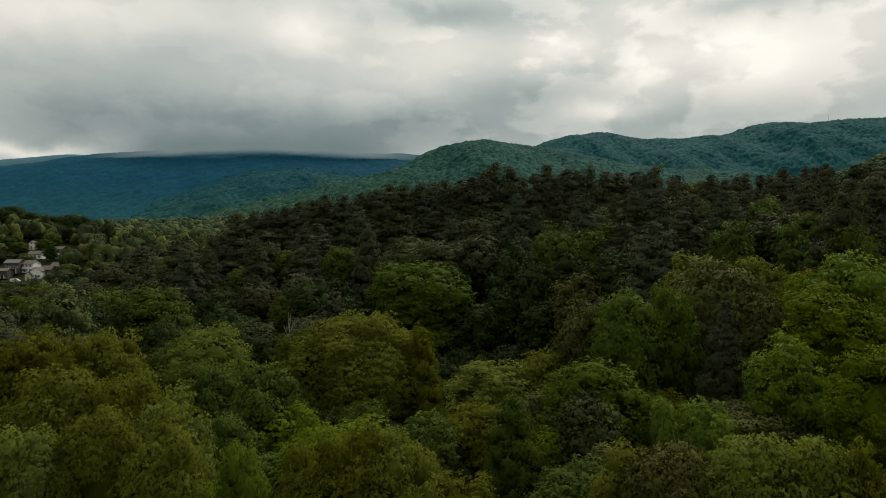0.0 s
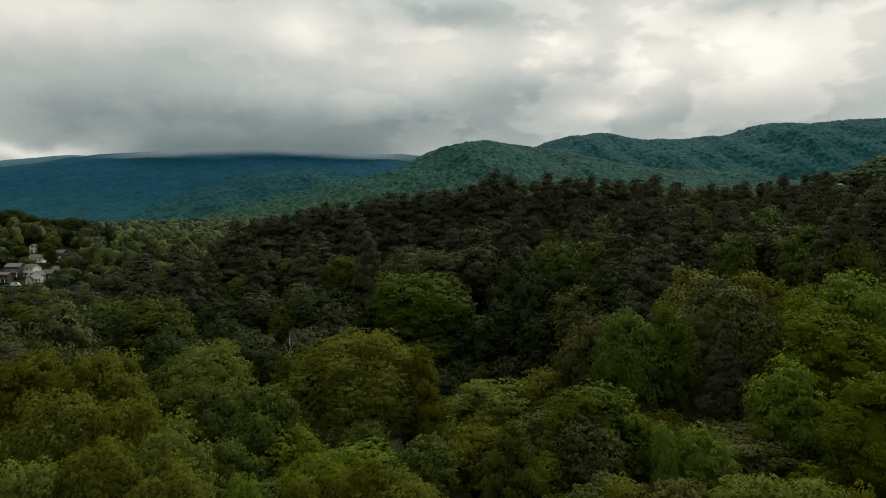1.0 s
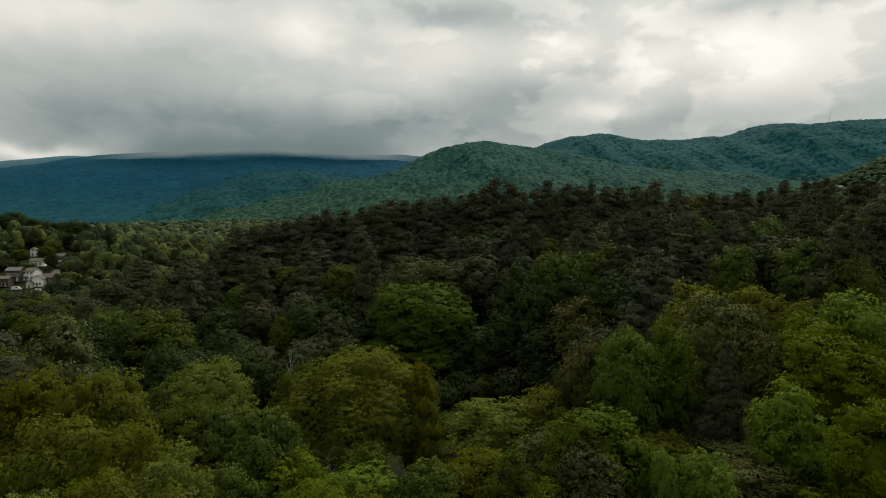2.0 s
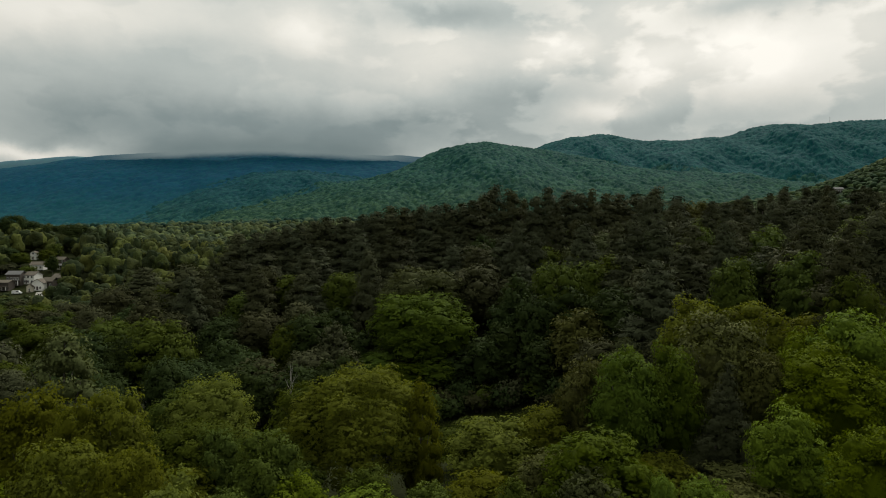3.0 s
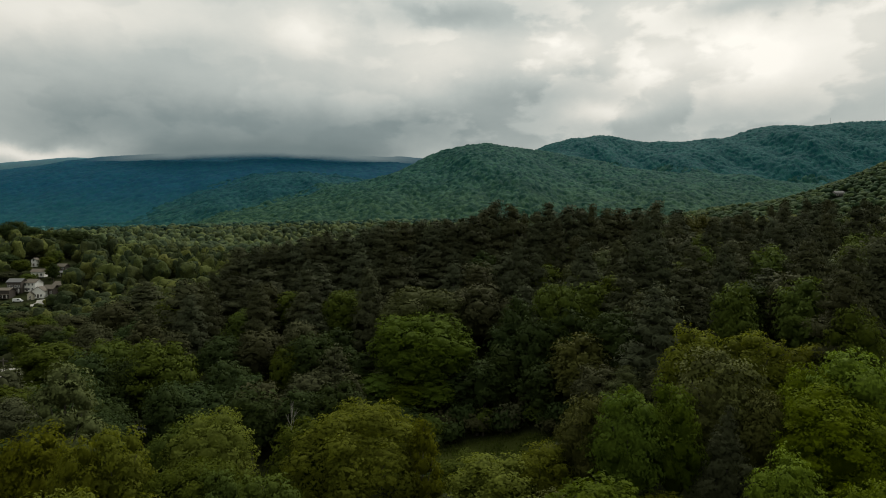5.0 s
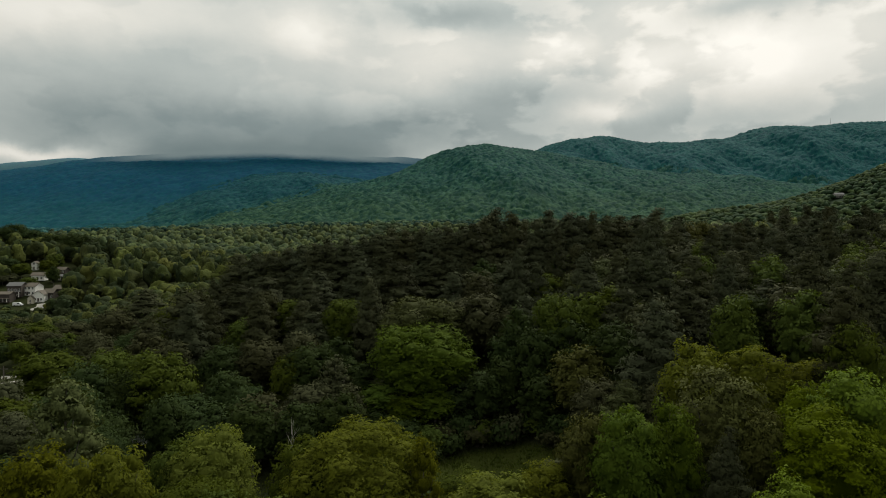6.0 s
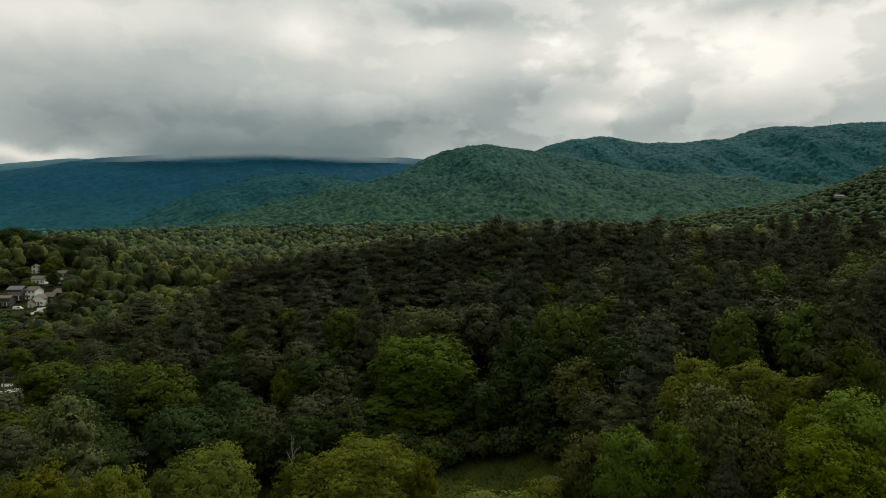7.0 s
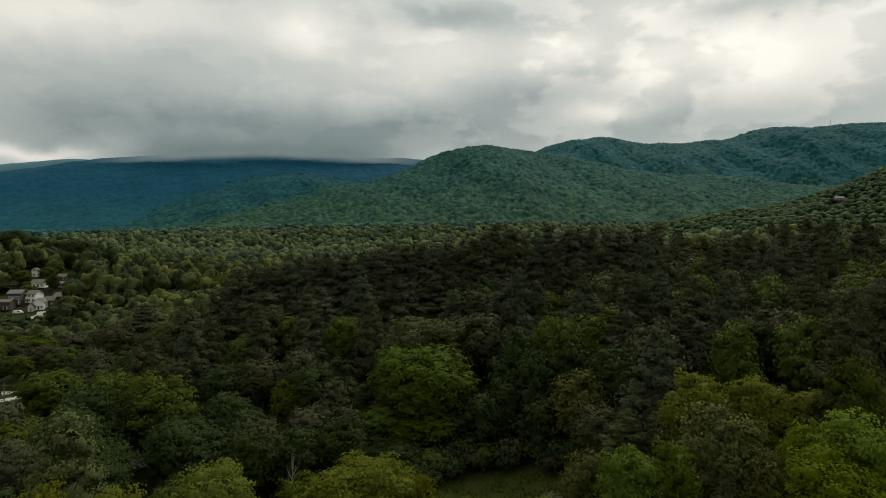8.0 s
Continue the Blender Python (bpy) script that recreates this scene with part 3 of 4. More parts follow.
plant('pine', 'umber', 54.9, 84.0, 21.6, 11.3)
plant('pine', 'umber', 64.9, 98.0, 21.6, 12.0)
plant('pine', 'umber', 70.8, 100.0, 22.1, 13.5)
plant('broad', 'fresh', -4.9, 126.0, 17.7, 22.8)
plant('broad', 'sage', -4.9, 136.0, 18.7, 21.4)
plant('broad', 'leaf', -25.0, 151.0, 15.5, 11.9)
plant('broad', 'umber', 7.2, 138.0, 16.6, 14.1)
plant('broad', 'leaf', 22.9, 123.0, 19.2, 11.1)
plant('broad', 'leaf', 29.6, 125.0, 15.8, 9.3)
plant('broad', 'deep', 15.2, 125.0, 18.4, 8.7)
plant('broad', 'deep', 23.5, 120.0, 15.8, 10.0)
plant('broad', 'deep', 17.6, 118.0, 16.9, 8.8)
plant('broad', 'russet', 23.6, 108.0, 15.2, 10.9)
plant('broad', 'deep', -27.4, 126.0, 15.2, 11.7)
plant('broad', 'leaf', -31.8, 125.0, 14.2, 8.7)
plant('cone', 'umber', -21.4, 119.0, 14.6, 9.5)
plant('broad', 'umber', -42.1, 140.0, 12.2, 12.3)
plant('broad', 'deep', -51.2, 140.0, 11.9, 11.7)
plant('broad', 'leaf', -56.7, 120.0, 18.0, 15.6)
plant('pine', 'umber', -69.3, 163.0, 20.9, 19.9)
plant('broad', 'umber', -92.9, 160.0, 13.8, 11.9)
plant('broad', 'leaf', -91.0, 140.0, 13.6, 15.6)
plant('broad', 'deep', -60.2, 118.0, 15.2, 11.3)
plant('broad', 'deep', -62.4, 112.0, 11.1, 8.4)
plant('broad', 'olive', 36.4, 88.0, 16.2, 10.3)
plant('broad', 'olive', 44.5, 88.0, 14.3, 10.3)
plant('broad', 'olive', 52.8, 86.0, 11.1, 10.4)
plant('pine', 'sage', 27.5, 92.0, 12.0, 10.7)
plant('broad', 'umber', 33.5, 91.0, 10.9, 9.7)
plant('broad', 'umber', 25.0, 99.0, 11.6, 9.5)
plant('broad', 'deep', 17.9, 112.0, 11.6, 10.4)
plant('broad', 'russet', 24.3, 108.0, 13.1, 11.0)
plant('broad', 'umber', -24.6, 116.0, 10.9, 11.8)
plant('broad', 'umber', -33.0, 108.0, 12.3, 11.0)
plant('broad', 'deep', -47.8, 112.0, 11.9, 13.5)
plant('broad', 'deep', 7.9, 118.0, 12.5, 8.8)
plant('broad', 'deep', 11.5, 119.0, 13.5, 9.5)
plant('broad', 'deep', 13.0, 124.0, 15.0, 10.0)
plant('broad', 'leaf', -69.4, 100.0, 9.5, 9.6)
plant('broad', 'leaf', -76.2, 105.0, 12.3, 11.2)
plant('cone', 'umber', -17.5, 112.0, 11.6, 8.4)
plant('broad', 'deep', -332.4, 470.0, 24.0, 26.1)
plant('broad', 'deep', -318.0, 468.0, 19.3, 19.1)
plant('broad', 'deep', -269.9, 446.0, 20.2, 24.8)
plant('broad', 'deep', -292.3, 455.0, 17.0, 18.6)
plant('broad', 'deep', -243.1, 378.0, 12.8, 7.3)
plant('broad', 'leaf', -252.5, 370.0, 8.9, 10.3)
plant('broad', 'leaf', -261.3, 400.0, 9.6, 11.1)
plant('broad', 'deep', -281.2, 392.0, 11.3, 14.5)
plant('broad', 'leaf', -270.1, 388.0, 9.9, 12.2)
plant('broad', 'umber', -271.9, 374.0, 6.0, 13.9)
plant('broad', 'leaf', -248.0, 384.0, 9.0, 9.8)
plant('broad', 'deep', -229.2, 386.0, 10.4, 12.9)
plant('broad', 'leaf', -262.4, 410.0, 11.9, 11.4)
plant('broad', 'umber', -292.4, 433.0, 9.3, 14.4)
plant('broad', 'deep', -296.9, 425.0, 10.4, 16.5)
plant('broad', 'deep', -286.0, 438.0, 8.8, 13.0)
plant('broad', 'fresh', -13.1, 121.0, 7.8, 10.3)
plant('broad', 'fresh', -7.5, 119.0, 6.8, 10.1)
plant('broad', 'fresh', -2.0, 120.0, 7.6, 10.2)
plant('broad', 'deep', 4.5, 122.0, 7.3, 10.4)
plant('broad', 'deep', -8.8, 110.0, 6.4, 8.8)
plant('broad', 'deep', -13.9, 112.0, 6.0, 9.0)
plant('pine', 'umber', 19.9, 178.0, 24.2, 16.3)
plant('pine', 'pitch', 35.5, 178.0, 23.1, 16.3)
plant('pine', 'pitch', 39.6, 180.0, 22.5, 16.5)
plant('pine', 'umber', 48.4, 183.0, 22.5, 16.8)
plant('pine', 'pitch', 59.0, 187.0, 23.2, 17.2)
plant('pine', 'pitch', 73.7, 194.0, 21.7, 17.8)
plant('pine', 'umber', 88.0, 199.0, 18.0, 18.3)
plant('pine', 'pitch', 5.0, 174.0, 21.8, 16.0)
plant('pine', 'pitch', -3.1, 175.0, 22.0, 16.1)
plant('pine', 'umber', -11.4, 178.0, 22.3, 16.3)
plant('pine', 'pitch', -19.9, 181.0, 21.9, 16.6)
plant('pine', 'pitch', -29.3, 182.0, 22.0, 16.7)
plant('pine', 'umber', -39.0, 184.0, 22.5, 16.9)
plant('pine', 'pitch', -48.6, 188.0, 22.6, 17.2)
plant('pine', 'pitch', -59.4, 192.0, 22.8, 17.6)
plant('pine', 'umber', 11.0, 175.0, 23.9, 16.1)
plant('pine', 'pitch', 96.7, 195.0, 14.5, 17.9)
plant('pine', 'pitch', 14.2, 178.0, 25.9, 15.2)
plant('pine', 'pitch', 30.4, 177.0, 24.2, 13.0)
plant('pine', 'pitch', 26.1, 175.0, 22.1, 12.8)
plant('pine', 'pitch', 8.1, 171.0, 22.3, 14.6)
plant('pine', 'umber', 43.0, 178.0, 23.4, 10.9)
plant('pine', 'umber', 53.5, 186.0, 22.7, 18.2)
plant('pine', 'umber', 65.2, 190.0, 25.1, 16.3)
plant('broad', 'russet', 81.7, 198.0, 19.7, 16.5)
plant('pine', 'pitch', 1.0, 174.0, 22.0, 14.9)
plant('pine', 'pitch', -7.2, 178.0, 22.4, 13.1)
plant('pine', 'umber', -15.7, 180.0, 23.0, 15.4)
plant('pine', 'pitch', -24.3, 182.0, 21.7, 15.6)
plant('pine', 'pitch', -35.4, 183.0, 23.1, 17.9)
plant('pine', 'pitch', -43.7, 186.0, 22.8, 15.9)
plant('pine', 'pitch', -53.5, 190.0, 22.6, 18.6)
plant('pine', 'umber', -66.1, 196.0, 23.8, 19.2)
plant('pine', 'umber', 93.6, 200.0, 17.2, 19.6)
plant('broad', 'russet', 99.5, 190.0, 12.6, 14.1)
plant('pine', 'pitch', 16.5, 154.0, 16.1, 15.1)
plant('pine', 'pitch', 2.2, 151.0, 16.2, 11.1)
plant('pine', 'pitch', -22.6, 164.0, 19.6, 14.0)
plant('pine', 'pitch', -3.0, 168.0, 14.6, 14.4)
plant('pine', 'pitch', 30.5, 134.0, 21.6, 13.1)
plant('pine', 'pitch', 41.0, 132.0, 19.7, 12.9)
plant('pine', 'pitch', 45.5, 129.0, 19.9, 11.0)
plant('pine', 'umber', 53.5, 131.0, 17.9, 12.8)
plant('pine', 'umber', 62.7, 134.0, 17.5, 13.1)
plant('pine', 'pitch', 64.5, 122.0, 14.0, 13.4)
plant('pine', 'pitch', 35.4, 121.0, 16.4, 11.8)
plant('pine', 'pitch', 45.4, 115.0, 17.1, 12.7)
plant('pine', 'pitch', -12.4, 160.0, 19.3, 15.7)
plant('pine', 'pitch', -34.9, 168.0, 17.1, 16.4)
plant('pine', 'pitch', -50.0, 172.0, 17.6, 18.9)
plant('pine', 'pitch', -57.3, 170.0, 17.9, 18.7)
plant('pine', 'umber', -93.2, 190.0, 19.6, 20.9)
plant('broad', 'umber', -98.0, 181.0, 16.8, 15.1)
plant('pine', 'umber', 68.7, 115.0, 20.1, 11.3)


def fill_wood():
    """The trees between, on a shaken grid."""
    rng = random.Random(11)
    near = {}
    for x, y, w in planted:
        near.setdefault((int(x // 12), int(y // 12)), []).append((x, y, w))
    y = 26.0
    while y < 222:
        step = 6.6 if y < 62 else 7.6 if y < 120 else 8.6
        x = -(0.75 * y + 7)
        while x < 0.75 * y + 7:
            tx, ty = x + rng.uniform(-0.4, 0.4) * step, y + rng.uniform(-0.4, 0.4) * step
            x += step
            u, v = (tx - MEADOW[0]) / MEADOW[2], (ty - MEADOW[1]) / MEADOW[3]
            if u * u + v * v < 1.15:
                continue
            crowd = any((tx - a) ** 2 + (ty - b) ** 2 < ((0.33 * w + 2.3) if ty > 62 else (0.26 * w + 1.7)) ** 2
                        for i in (-1, 0, 1) for j in (-1, 0, 1) for a, b, w in near.get((int(tx // 12) + i, int(ty // 12) + j), ()))
            if crowd:
                continue
            if (-62 < tx < -30 and 60 < ty < 90) or (-50 < tx < 0 and 78 < ty < 101) or (-18 < tx < 11 and 99 < ty < 127) or (tx < -106 and 148 < ty < 174) or (-90 < tx < -74 and 126 < ty < 152) or (-62 < tx < -51 and 103 < ty < 122):
                continue
            g = float(height(tx, ty))
            hill = ty > 112 and (g > 5 or (ty > 140 and tx > -75))
            if hill and ty > 203 and -60 < tx < 90:
                continue
            if hill and rng.random() < 0.6:
                plant("pine", rng.choice(("pitch", "pitch", "umber")), tx, ty, rng.uniform(14, 22), rng.uniform(8.5, 12))
            elif hill:
                plant("broad", rng.choice(("umber", "deep", "leaf", "leaf", "sage")), tx, ty, rng.uniform(12, 17), rng.uniform(8, 11))
            elif tx < -80 and 115 < ty < 150:
                plant("broad", rng.choice(("leaf", "umber", "deep")), tx, ty, rng.uniform(6, 7.5), rng.uniform(7, 9))
            elif tx < -95 and ty > 140:
                plant("broad", rng.choice(("leaf", "umber", "deep", "leaf")), tx, ty, rng.uniform(7.5, 10), rng.uniform(7, 9.5))
            elif -4 < tx < 22 and 66 < ty < 86:
                plant("broad", rng.choice(("leaf", "olive", "umber")), tx, ty, rng.uniform(5, 6.5), rng.uniform(6, 8))
            elif -62 < tx < 4 and 76 < ty < 128:
                plant("broad", rng.choice(("deep", "deep", "deep", "umber")), tx, ty, rng.uniform(9, 15), rng.uniform(7.5, 11))
            elif ty < 62:
                plant(rng.choice(("broad", "open", "open")), rng.choice(("olive", "olive", "leaf", "lime", "russet")), tx, ty, max(5.0, rng.uniform(4.2, 7.2) - g), rng.uniform(5.5, 8.5))
            elif ty < 105 and tx > -10:
                plant("broad", rng.choice(("leaf", "deep", "umber", "olive")), tx, ty, rng.uniform(6.5, 11), rng.uniform(6, 9))
            else:
                plant("broad", rng.choice(("deep", "umber", "leaf", "deep")), tx, ty, rng.uniform(9, 16.5), rng.uniform(7.5, 12.5))
        y += step


fill_wood()


def fringe():
    """Bushes that close the foot of the wood round the clearing."""
    rng = random.Random(17)
    for k in range(46):
        a = radians(-35 + 250 * k / 45) + rng.uniform(-0.05, 0.05)
        out = rng.uniform(1.08, 1.4)
        plant("bush", rng.choice(("deep", "deep", "umber", "leaf")), MEADOW[0] + MEADOW[2] * out * math.cos(a), MEADOW[1] + MEADOW[3] * out * math.sin(a), rng.uniform(3, 5.5), rng.uniform(4, 6.5))


fringe()


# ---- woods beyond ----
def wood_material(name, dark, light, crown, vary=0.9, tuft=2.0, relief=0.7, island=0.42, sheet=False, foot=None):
    """Foliage of woods further off: each tree has its own tone."""
    m, n = material(name)
    geo = n.add("ShaderNodeNewGeometry")
    at = geo.outputs["Position"]
    a = n.noise(at, 1.0 / crown, 3.0, 0.7)
    b = n.noise(at, 0.1 / crown, 3.0)
    f = n.math("MULTIPLY_ADD", a, 1.1, n.math("MULTIPLY_ADD", b, 0.9, -0.75))
    flat = n.add("ShaderNodeVectorMath", {0: at, 1: (1.0, 1.0, 0.2)}, operation="MULTIPLY").outputs[0]
    each = n.add("ShaderNodeTexVoronoi", {"Vector": flat, "Scale": 1.0 / crown, "Randomness": 1.0})
    tone = n.add("ShaderNodeSeparateColor", {0: each.outputs["Color"]})
    f = n.math("MULTIPLY_ADD", n.math("SUBTRACT", tone.outputs[0], 0.5), vary, f)
    own = n.add("ShaderNodeAttribute", attribute_name="tone").outputs["Fac"] if sheet else geo.outputs["Random Per Island"]
    f = n.math("MULTIPLY_ADD", n.math("SUBTRACT", own, 0.5), island, f)
    f = n.math("MULTIPLY_ADD", n.math("SUBTRACT", n.noise(at, 0.9 / tuft, 3.0, 0.7), 0.5), 0.8, f)
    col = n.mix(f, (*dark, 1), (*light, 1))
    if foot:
        # painted haze thins low on the slope, which is nearer: greener colours there
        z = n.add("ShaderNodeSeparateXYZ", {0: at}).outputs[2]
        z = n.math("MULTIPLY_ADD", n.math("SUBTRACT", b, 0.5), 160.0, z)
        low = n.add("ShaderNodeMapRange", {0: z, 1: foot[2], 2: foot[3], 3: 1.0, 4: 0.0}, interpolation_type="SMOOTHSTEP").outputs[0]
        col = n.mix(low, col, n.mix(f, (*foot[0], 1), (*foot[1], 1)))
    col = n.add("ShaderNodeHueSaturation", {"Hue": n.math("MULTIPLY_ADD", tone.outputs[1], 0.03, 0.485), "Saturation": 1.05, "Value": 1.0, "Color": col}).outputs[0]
    knot = n.add("ShaderNodeTexVoronoi", {"Vector": at, "Scale": 1.0 / tuft, "Randomness": 1.0}).outputs["Distance"]
    lump = n.math("MULTIPLY_ADD", knot, -0.8, n.math("MULTIPLY", n.noise(at, 1.6 / tuft, 5.0, 0.75), 0.5))
    nb = n.add("ShaderNodeBump", {"Strength": relief, "Distance": tuft * 0.9, "Height": lump}).outputs[0]
    p = n.add("ShaderNodeBsdfPrincipled", {"Base Color": col, "Roughness": 0.85, "Specular IOR Level": 0.04, "Normal": nb})
    n.add("ShaderNodeOutputMaterial", {0: p.outputs[0]})
    return m


def crown_template(rng, fine, n):
    """A small crown, 1 across and 1 high: lumpy boughs and a ragged skin of leaves."""
    k = 24
    lob = np.zeros((k, 4))
    lob[:, :3] = unit(rng.normal(size=(k, 3)) + np.array([0, 0, 0.4])) * np.array([0.3, 0.3, 0.32]) * rng.uniform(0.75, 1.15, (k, 1)) + np.array([0, 0, 0.5])
    lob[:, 3] = rng.uniform(0.09, 0.17, k)
    d = unit(rng.normal(size=(k, 7, 3)) + np.array([0, 0, 0.5]))
    knots = (lob[:, None, :3] + d * lob[:, None, 3:]).reshape(-1, 3)
    d0, f0 = BALLS[fine]
    v0 = crown_skin(d0, lob, np.array([0, 0, 0.45]), knots, 0.06, 1.0)
    v0 = v0 + rng.normal(size=v0.shape) * 0.012
    if not n:
        return v0, f0, None
    nor = skin_normals(v0, f0)
    pick = rng.choice(np.nonzero(v0[:, 2] > 0.4)[0], n)
    v, q = leaves(rng, v0[pick] + nor[pick] * rng.uniform(0.0, 0.08, (n, 1)) + rng.normal(size=(n, 3)) * 0.03, nor[pick] + rng.normal(size=(n, 3)) * 0.4, 0.075, 1.1)
    return np.vstack([v0, v]), np.vstack([f0, q + len(v0)]), None


def canopy(name, label, mat, who, step, tall, grid, seed):
    """The closed leaf roof of a wooded slope: one sheet that swells into a dome over each tree, over the land of one ridge."""
    line, front, back, crest = RIDGES[who]
    rng = np.random.default_rng(seed)
    xs = np.arange(crest[0][0], crest[-1][0], grid)
    ys = np.arange(max(1100, line - front), line + 140, grid)
    x, y = np.meshgrid(xs, ys)
    x = x + rng.uniform(-0.3, 0.3, x.shape) * grid
    y = y + rng.uniform(-0.3, 0.3, y.shape) * grid
    i0, j0 = np.floor((x - xs[0]) / step).astype(int) + 1, np.floor((y - ys[0]) / step).astype(int) + 1
    m = (j0.max() + 3, i0.max() + 3)
    cx = xs[0] + (np.arange(m[1])[None] - 0.5 + rng.uniform(-0.4, 0.4, m)) * step
    cy = ys[0] + (np.arange(m[0])[:, None] - 0.5 + rng.uniform(-0.4, 0.4, m)) * step
    cr, ch, ct = step * rng.uniform(0.5, 0.95, m), tall * rng.uniform(0.55, 1.25, m), rng.uniform(0, 1, m)
    up, tone = np.zeros(x.shape), np.full(x.shape, 0.4)
    for dj in (-1, 0, 1):
        for di in (-1, 0, 1):
            i, j = np.clip(i0 + di, 0, m[1] - 1), np.clip(j0 + dj, 0, m[0] - 1)
            d2 = ((x - cx[j, i]) ** 2 + (y - cy[j, i]) ** 2) / cr[j, i] ** 2
            z = ch[j, i] * np.sqrt(np.clip(1 - d2, 0, 1))
            tone = np.where(z > up, ct[j, i], tone)
            up = np.maximum(up, z)
    z = height(x, y) + 4 + up + 0.06 * tall * rng.normal(size=x.shape) + 0.5 * tall * value_noise(x, y, step * 4.0, seed)
    near = [owner(x + i * step, y + j * step) == who for i in (-2, 0, 2) for j in (-2, 0, 2)]
    use = np.any(near, axis=0) & not_village(x, y) & (np.abs(x) < 0.8 * y + 40)
    n = len(xs)
    a, b = np.meshgrid(np.arange(len(ys) - 1), np.arange(n - 1), indexing="ij")
    q = np.stack([a * n + b, a * n + b + 1, (a + 1) * n + b + 1, (a + 1) * n + b], -1).reshape(-1, 4)
    q = q[use.ravel()[q].any(1)]
    keep, back_to = np.unique(q, return_inverse=True)
    co = np.stack([x, y, z], -1).reshape(-1, 3)[keep]
    me = mesh_from(name, co, None, back_to.reshape(-1, 4), True)
    me.attributes.new("tone", "FLOAT", "POINT").data.foreach_set("value", tone.ravel()[keep].astype(np.float32))
    me.materials.append(mat)
    return tagged(new(name, me), label, "woods", kind="stuff")


def wood(name, label, mat, points, tall, wide, templates, seed, smooth_shade=False):
    """Many crowns joined into one object, standing on the land."""
    rng = np.random.default_rng(seed)
    pick = rng.integers(0, len(templates), len(points))
    V, T, Q, base = [], [], [], 0
    for k, (tv, tf, tq) in enumerate(templates):
        p = points[pick == k]
        n = len(p)
        if not n:
            continue
        a = rng.uniform(0, 6.28, n)
        w = rng.uniform(wide[0], wide[1], n)
        h = rng.uniform(tall[0], tall[1], n)
        c, s = np.cos(a)[:, None], np.sin(a)[:, None]
        x = (tv[:, 0] * c - tv[:, 1] * s) * w[:, None] + p[:, :1]
        y = (tv[:, 0] * s + tv[:, 1] * c) * w[:, None] + p[:, 1:2]
        z = tv[:, 2] * h[:, None] + height(p[:, 0], p[:, 1])[:, None]
        V.append(np.stack([x, y, z], -1).reshape(-1, 3))
        off = base + np.arange(n)[:, None, None] * len(tv)
        T.append((tf[None] + off).reshape(-1, 3))
        if tq is not None:
            Q.append((tq[None] + off).reshape(-1, 4))
        base += n * len(tv)
    me = mesh_from(name, np.vstack(V), np.vstack(T), np.vstack(Q) if Q else None, smooth_shade)
    me.materials.append(mat)
    return tagged(new(name, me), label, "woods", kind="stuff")


def scatter(x0, x1, y0, y1, step, seed, keep=None):
    rng = np.random.default_rng(seed)
    x, y = np.meshgrid(np.arange(x0, x1, step), np.arange(y0, y1, step))
    x = x + rng.uniform(-0.5, 0.5, x.shape) * step
    y = y + rng.uniform(-0.5, 0.5, y.shape) * step
    x, y = x.ravel(), y.ravel()
    ok = (np.abs(x) < 0.8 * y + 15)
    if keep is not None:
        ok &= keep(x, y)
    return np.stack([x[ok], y[ok]], -1)


def not_village(x, y):
    """Keeps the woods off the houses and the lawns below them."""
    lots = ((x + 247) / 25) ** 2 + ((y - 371) / 33) ** 2 < 1
    lawn = (x > -285) & (x < -216) & (y > 288) & (y < 352)
    lodge = (np.abs(x - y * LODGE[0] / LODGE[1]) < 9) & (y > LODGE[1] - 60) & (y < LODGE[1] + 12)
    upper = ((x + 273) / 9) ** 2 + ((y - 400) / 15) ** 2 < 1
    behind = ((x + 249) / 12) ** 2 + ((y - 399) / 12) ** 2 < 1
    return ~(lots | lawn | lodge | upper | behind)


def owner(x, y):
    """Which ridge the land belongs to: -1 is the valley."""
    best, who = np.full(x.shape, 1.0), np.full(x.shape, -1)
    low = np.zeros(x.shape)
    for bx, by, sx, sy, a in BUMPS:
        low = low + a * np.exp(-0.5 * (((x - bx) / sx) ** 2 + ((y - by) / sy) ** 2))
    best = np.maximum(best, low + valley_rise(x, y))
    for i, r in enumerate(RIDGES):
        z = ridge_height(r, x, y)
        who = np.where(z > best, i, who)
        best = np.maximum(best, z)
    return who


TR = np.random.default_rng(77)
NEAR_CROWNS = [crown_template(TR, 2, 80) for _ in range(8)]
ROUND_CROWNS = [crown_template(TR, 2, 0) for _ in range(10)]
MID_CROWNS = [crown_template(TR, 1, 0) for _ in range(10)]
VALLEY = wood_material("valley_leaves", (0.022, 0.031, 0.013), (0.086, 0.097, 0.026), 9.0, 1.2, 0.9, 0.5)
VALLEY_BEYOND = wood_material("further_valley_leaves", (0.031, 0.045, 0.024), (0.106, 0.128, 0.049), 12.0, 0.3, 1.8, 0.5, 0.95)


def dell(x, y):
    """The low ground before the village, where the trees are small."""
    return (x < -105) & (y < 350)


wood("dell_woods", "low green trees in the dell below the houses", VALLEY, scatter(-330, -90, 222, 350, 9, 20, lambda x, y: dell(x, y) & not_village(x, y)), (7, 11), (8, 12), NEAR_CROWNS, 30)
wood("dell_scrub", "low green scrub on the slope below the houses", VALLEY, scatter(-285, -212, 284, 333, 4.6, 26), (2.0, 4.2), (4.5, 7.5), NEAR_CROWNS, 36)


def behind_hill(x, y):
    """The hollow on the far side of the pine hill."""
    return (x > -0.12 * y) & (x < 0.5 * y)


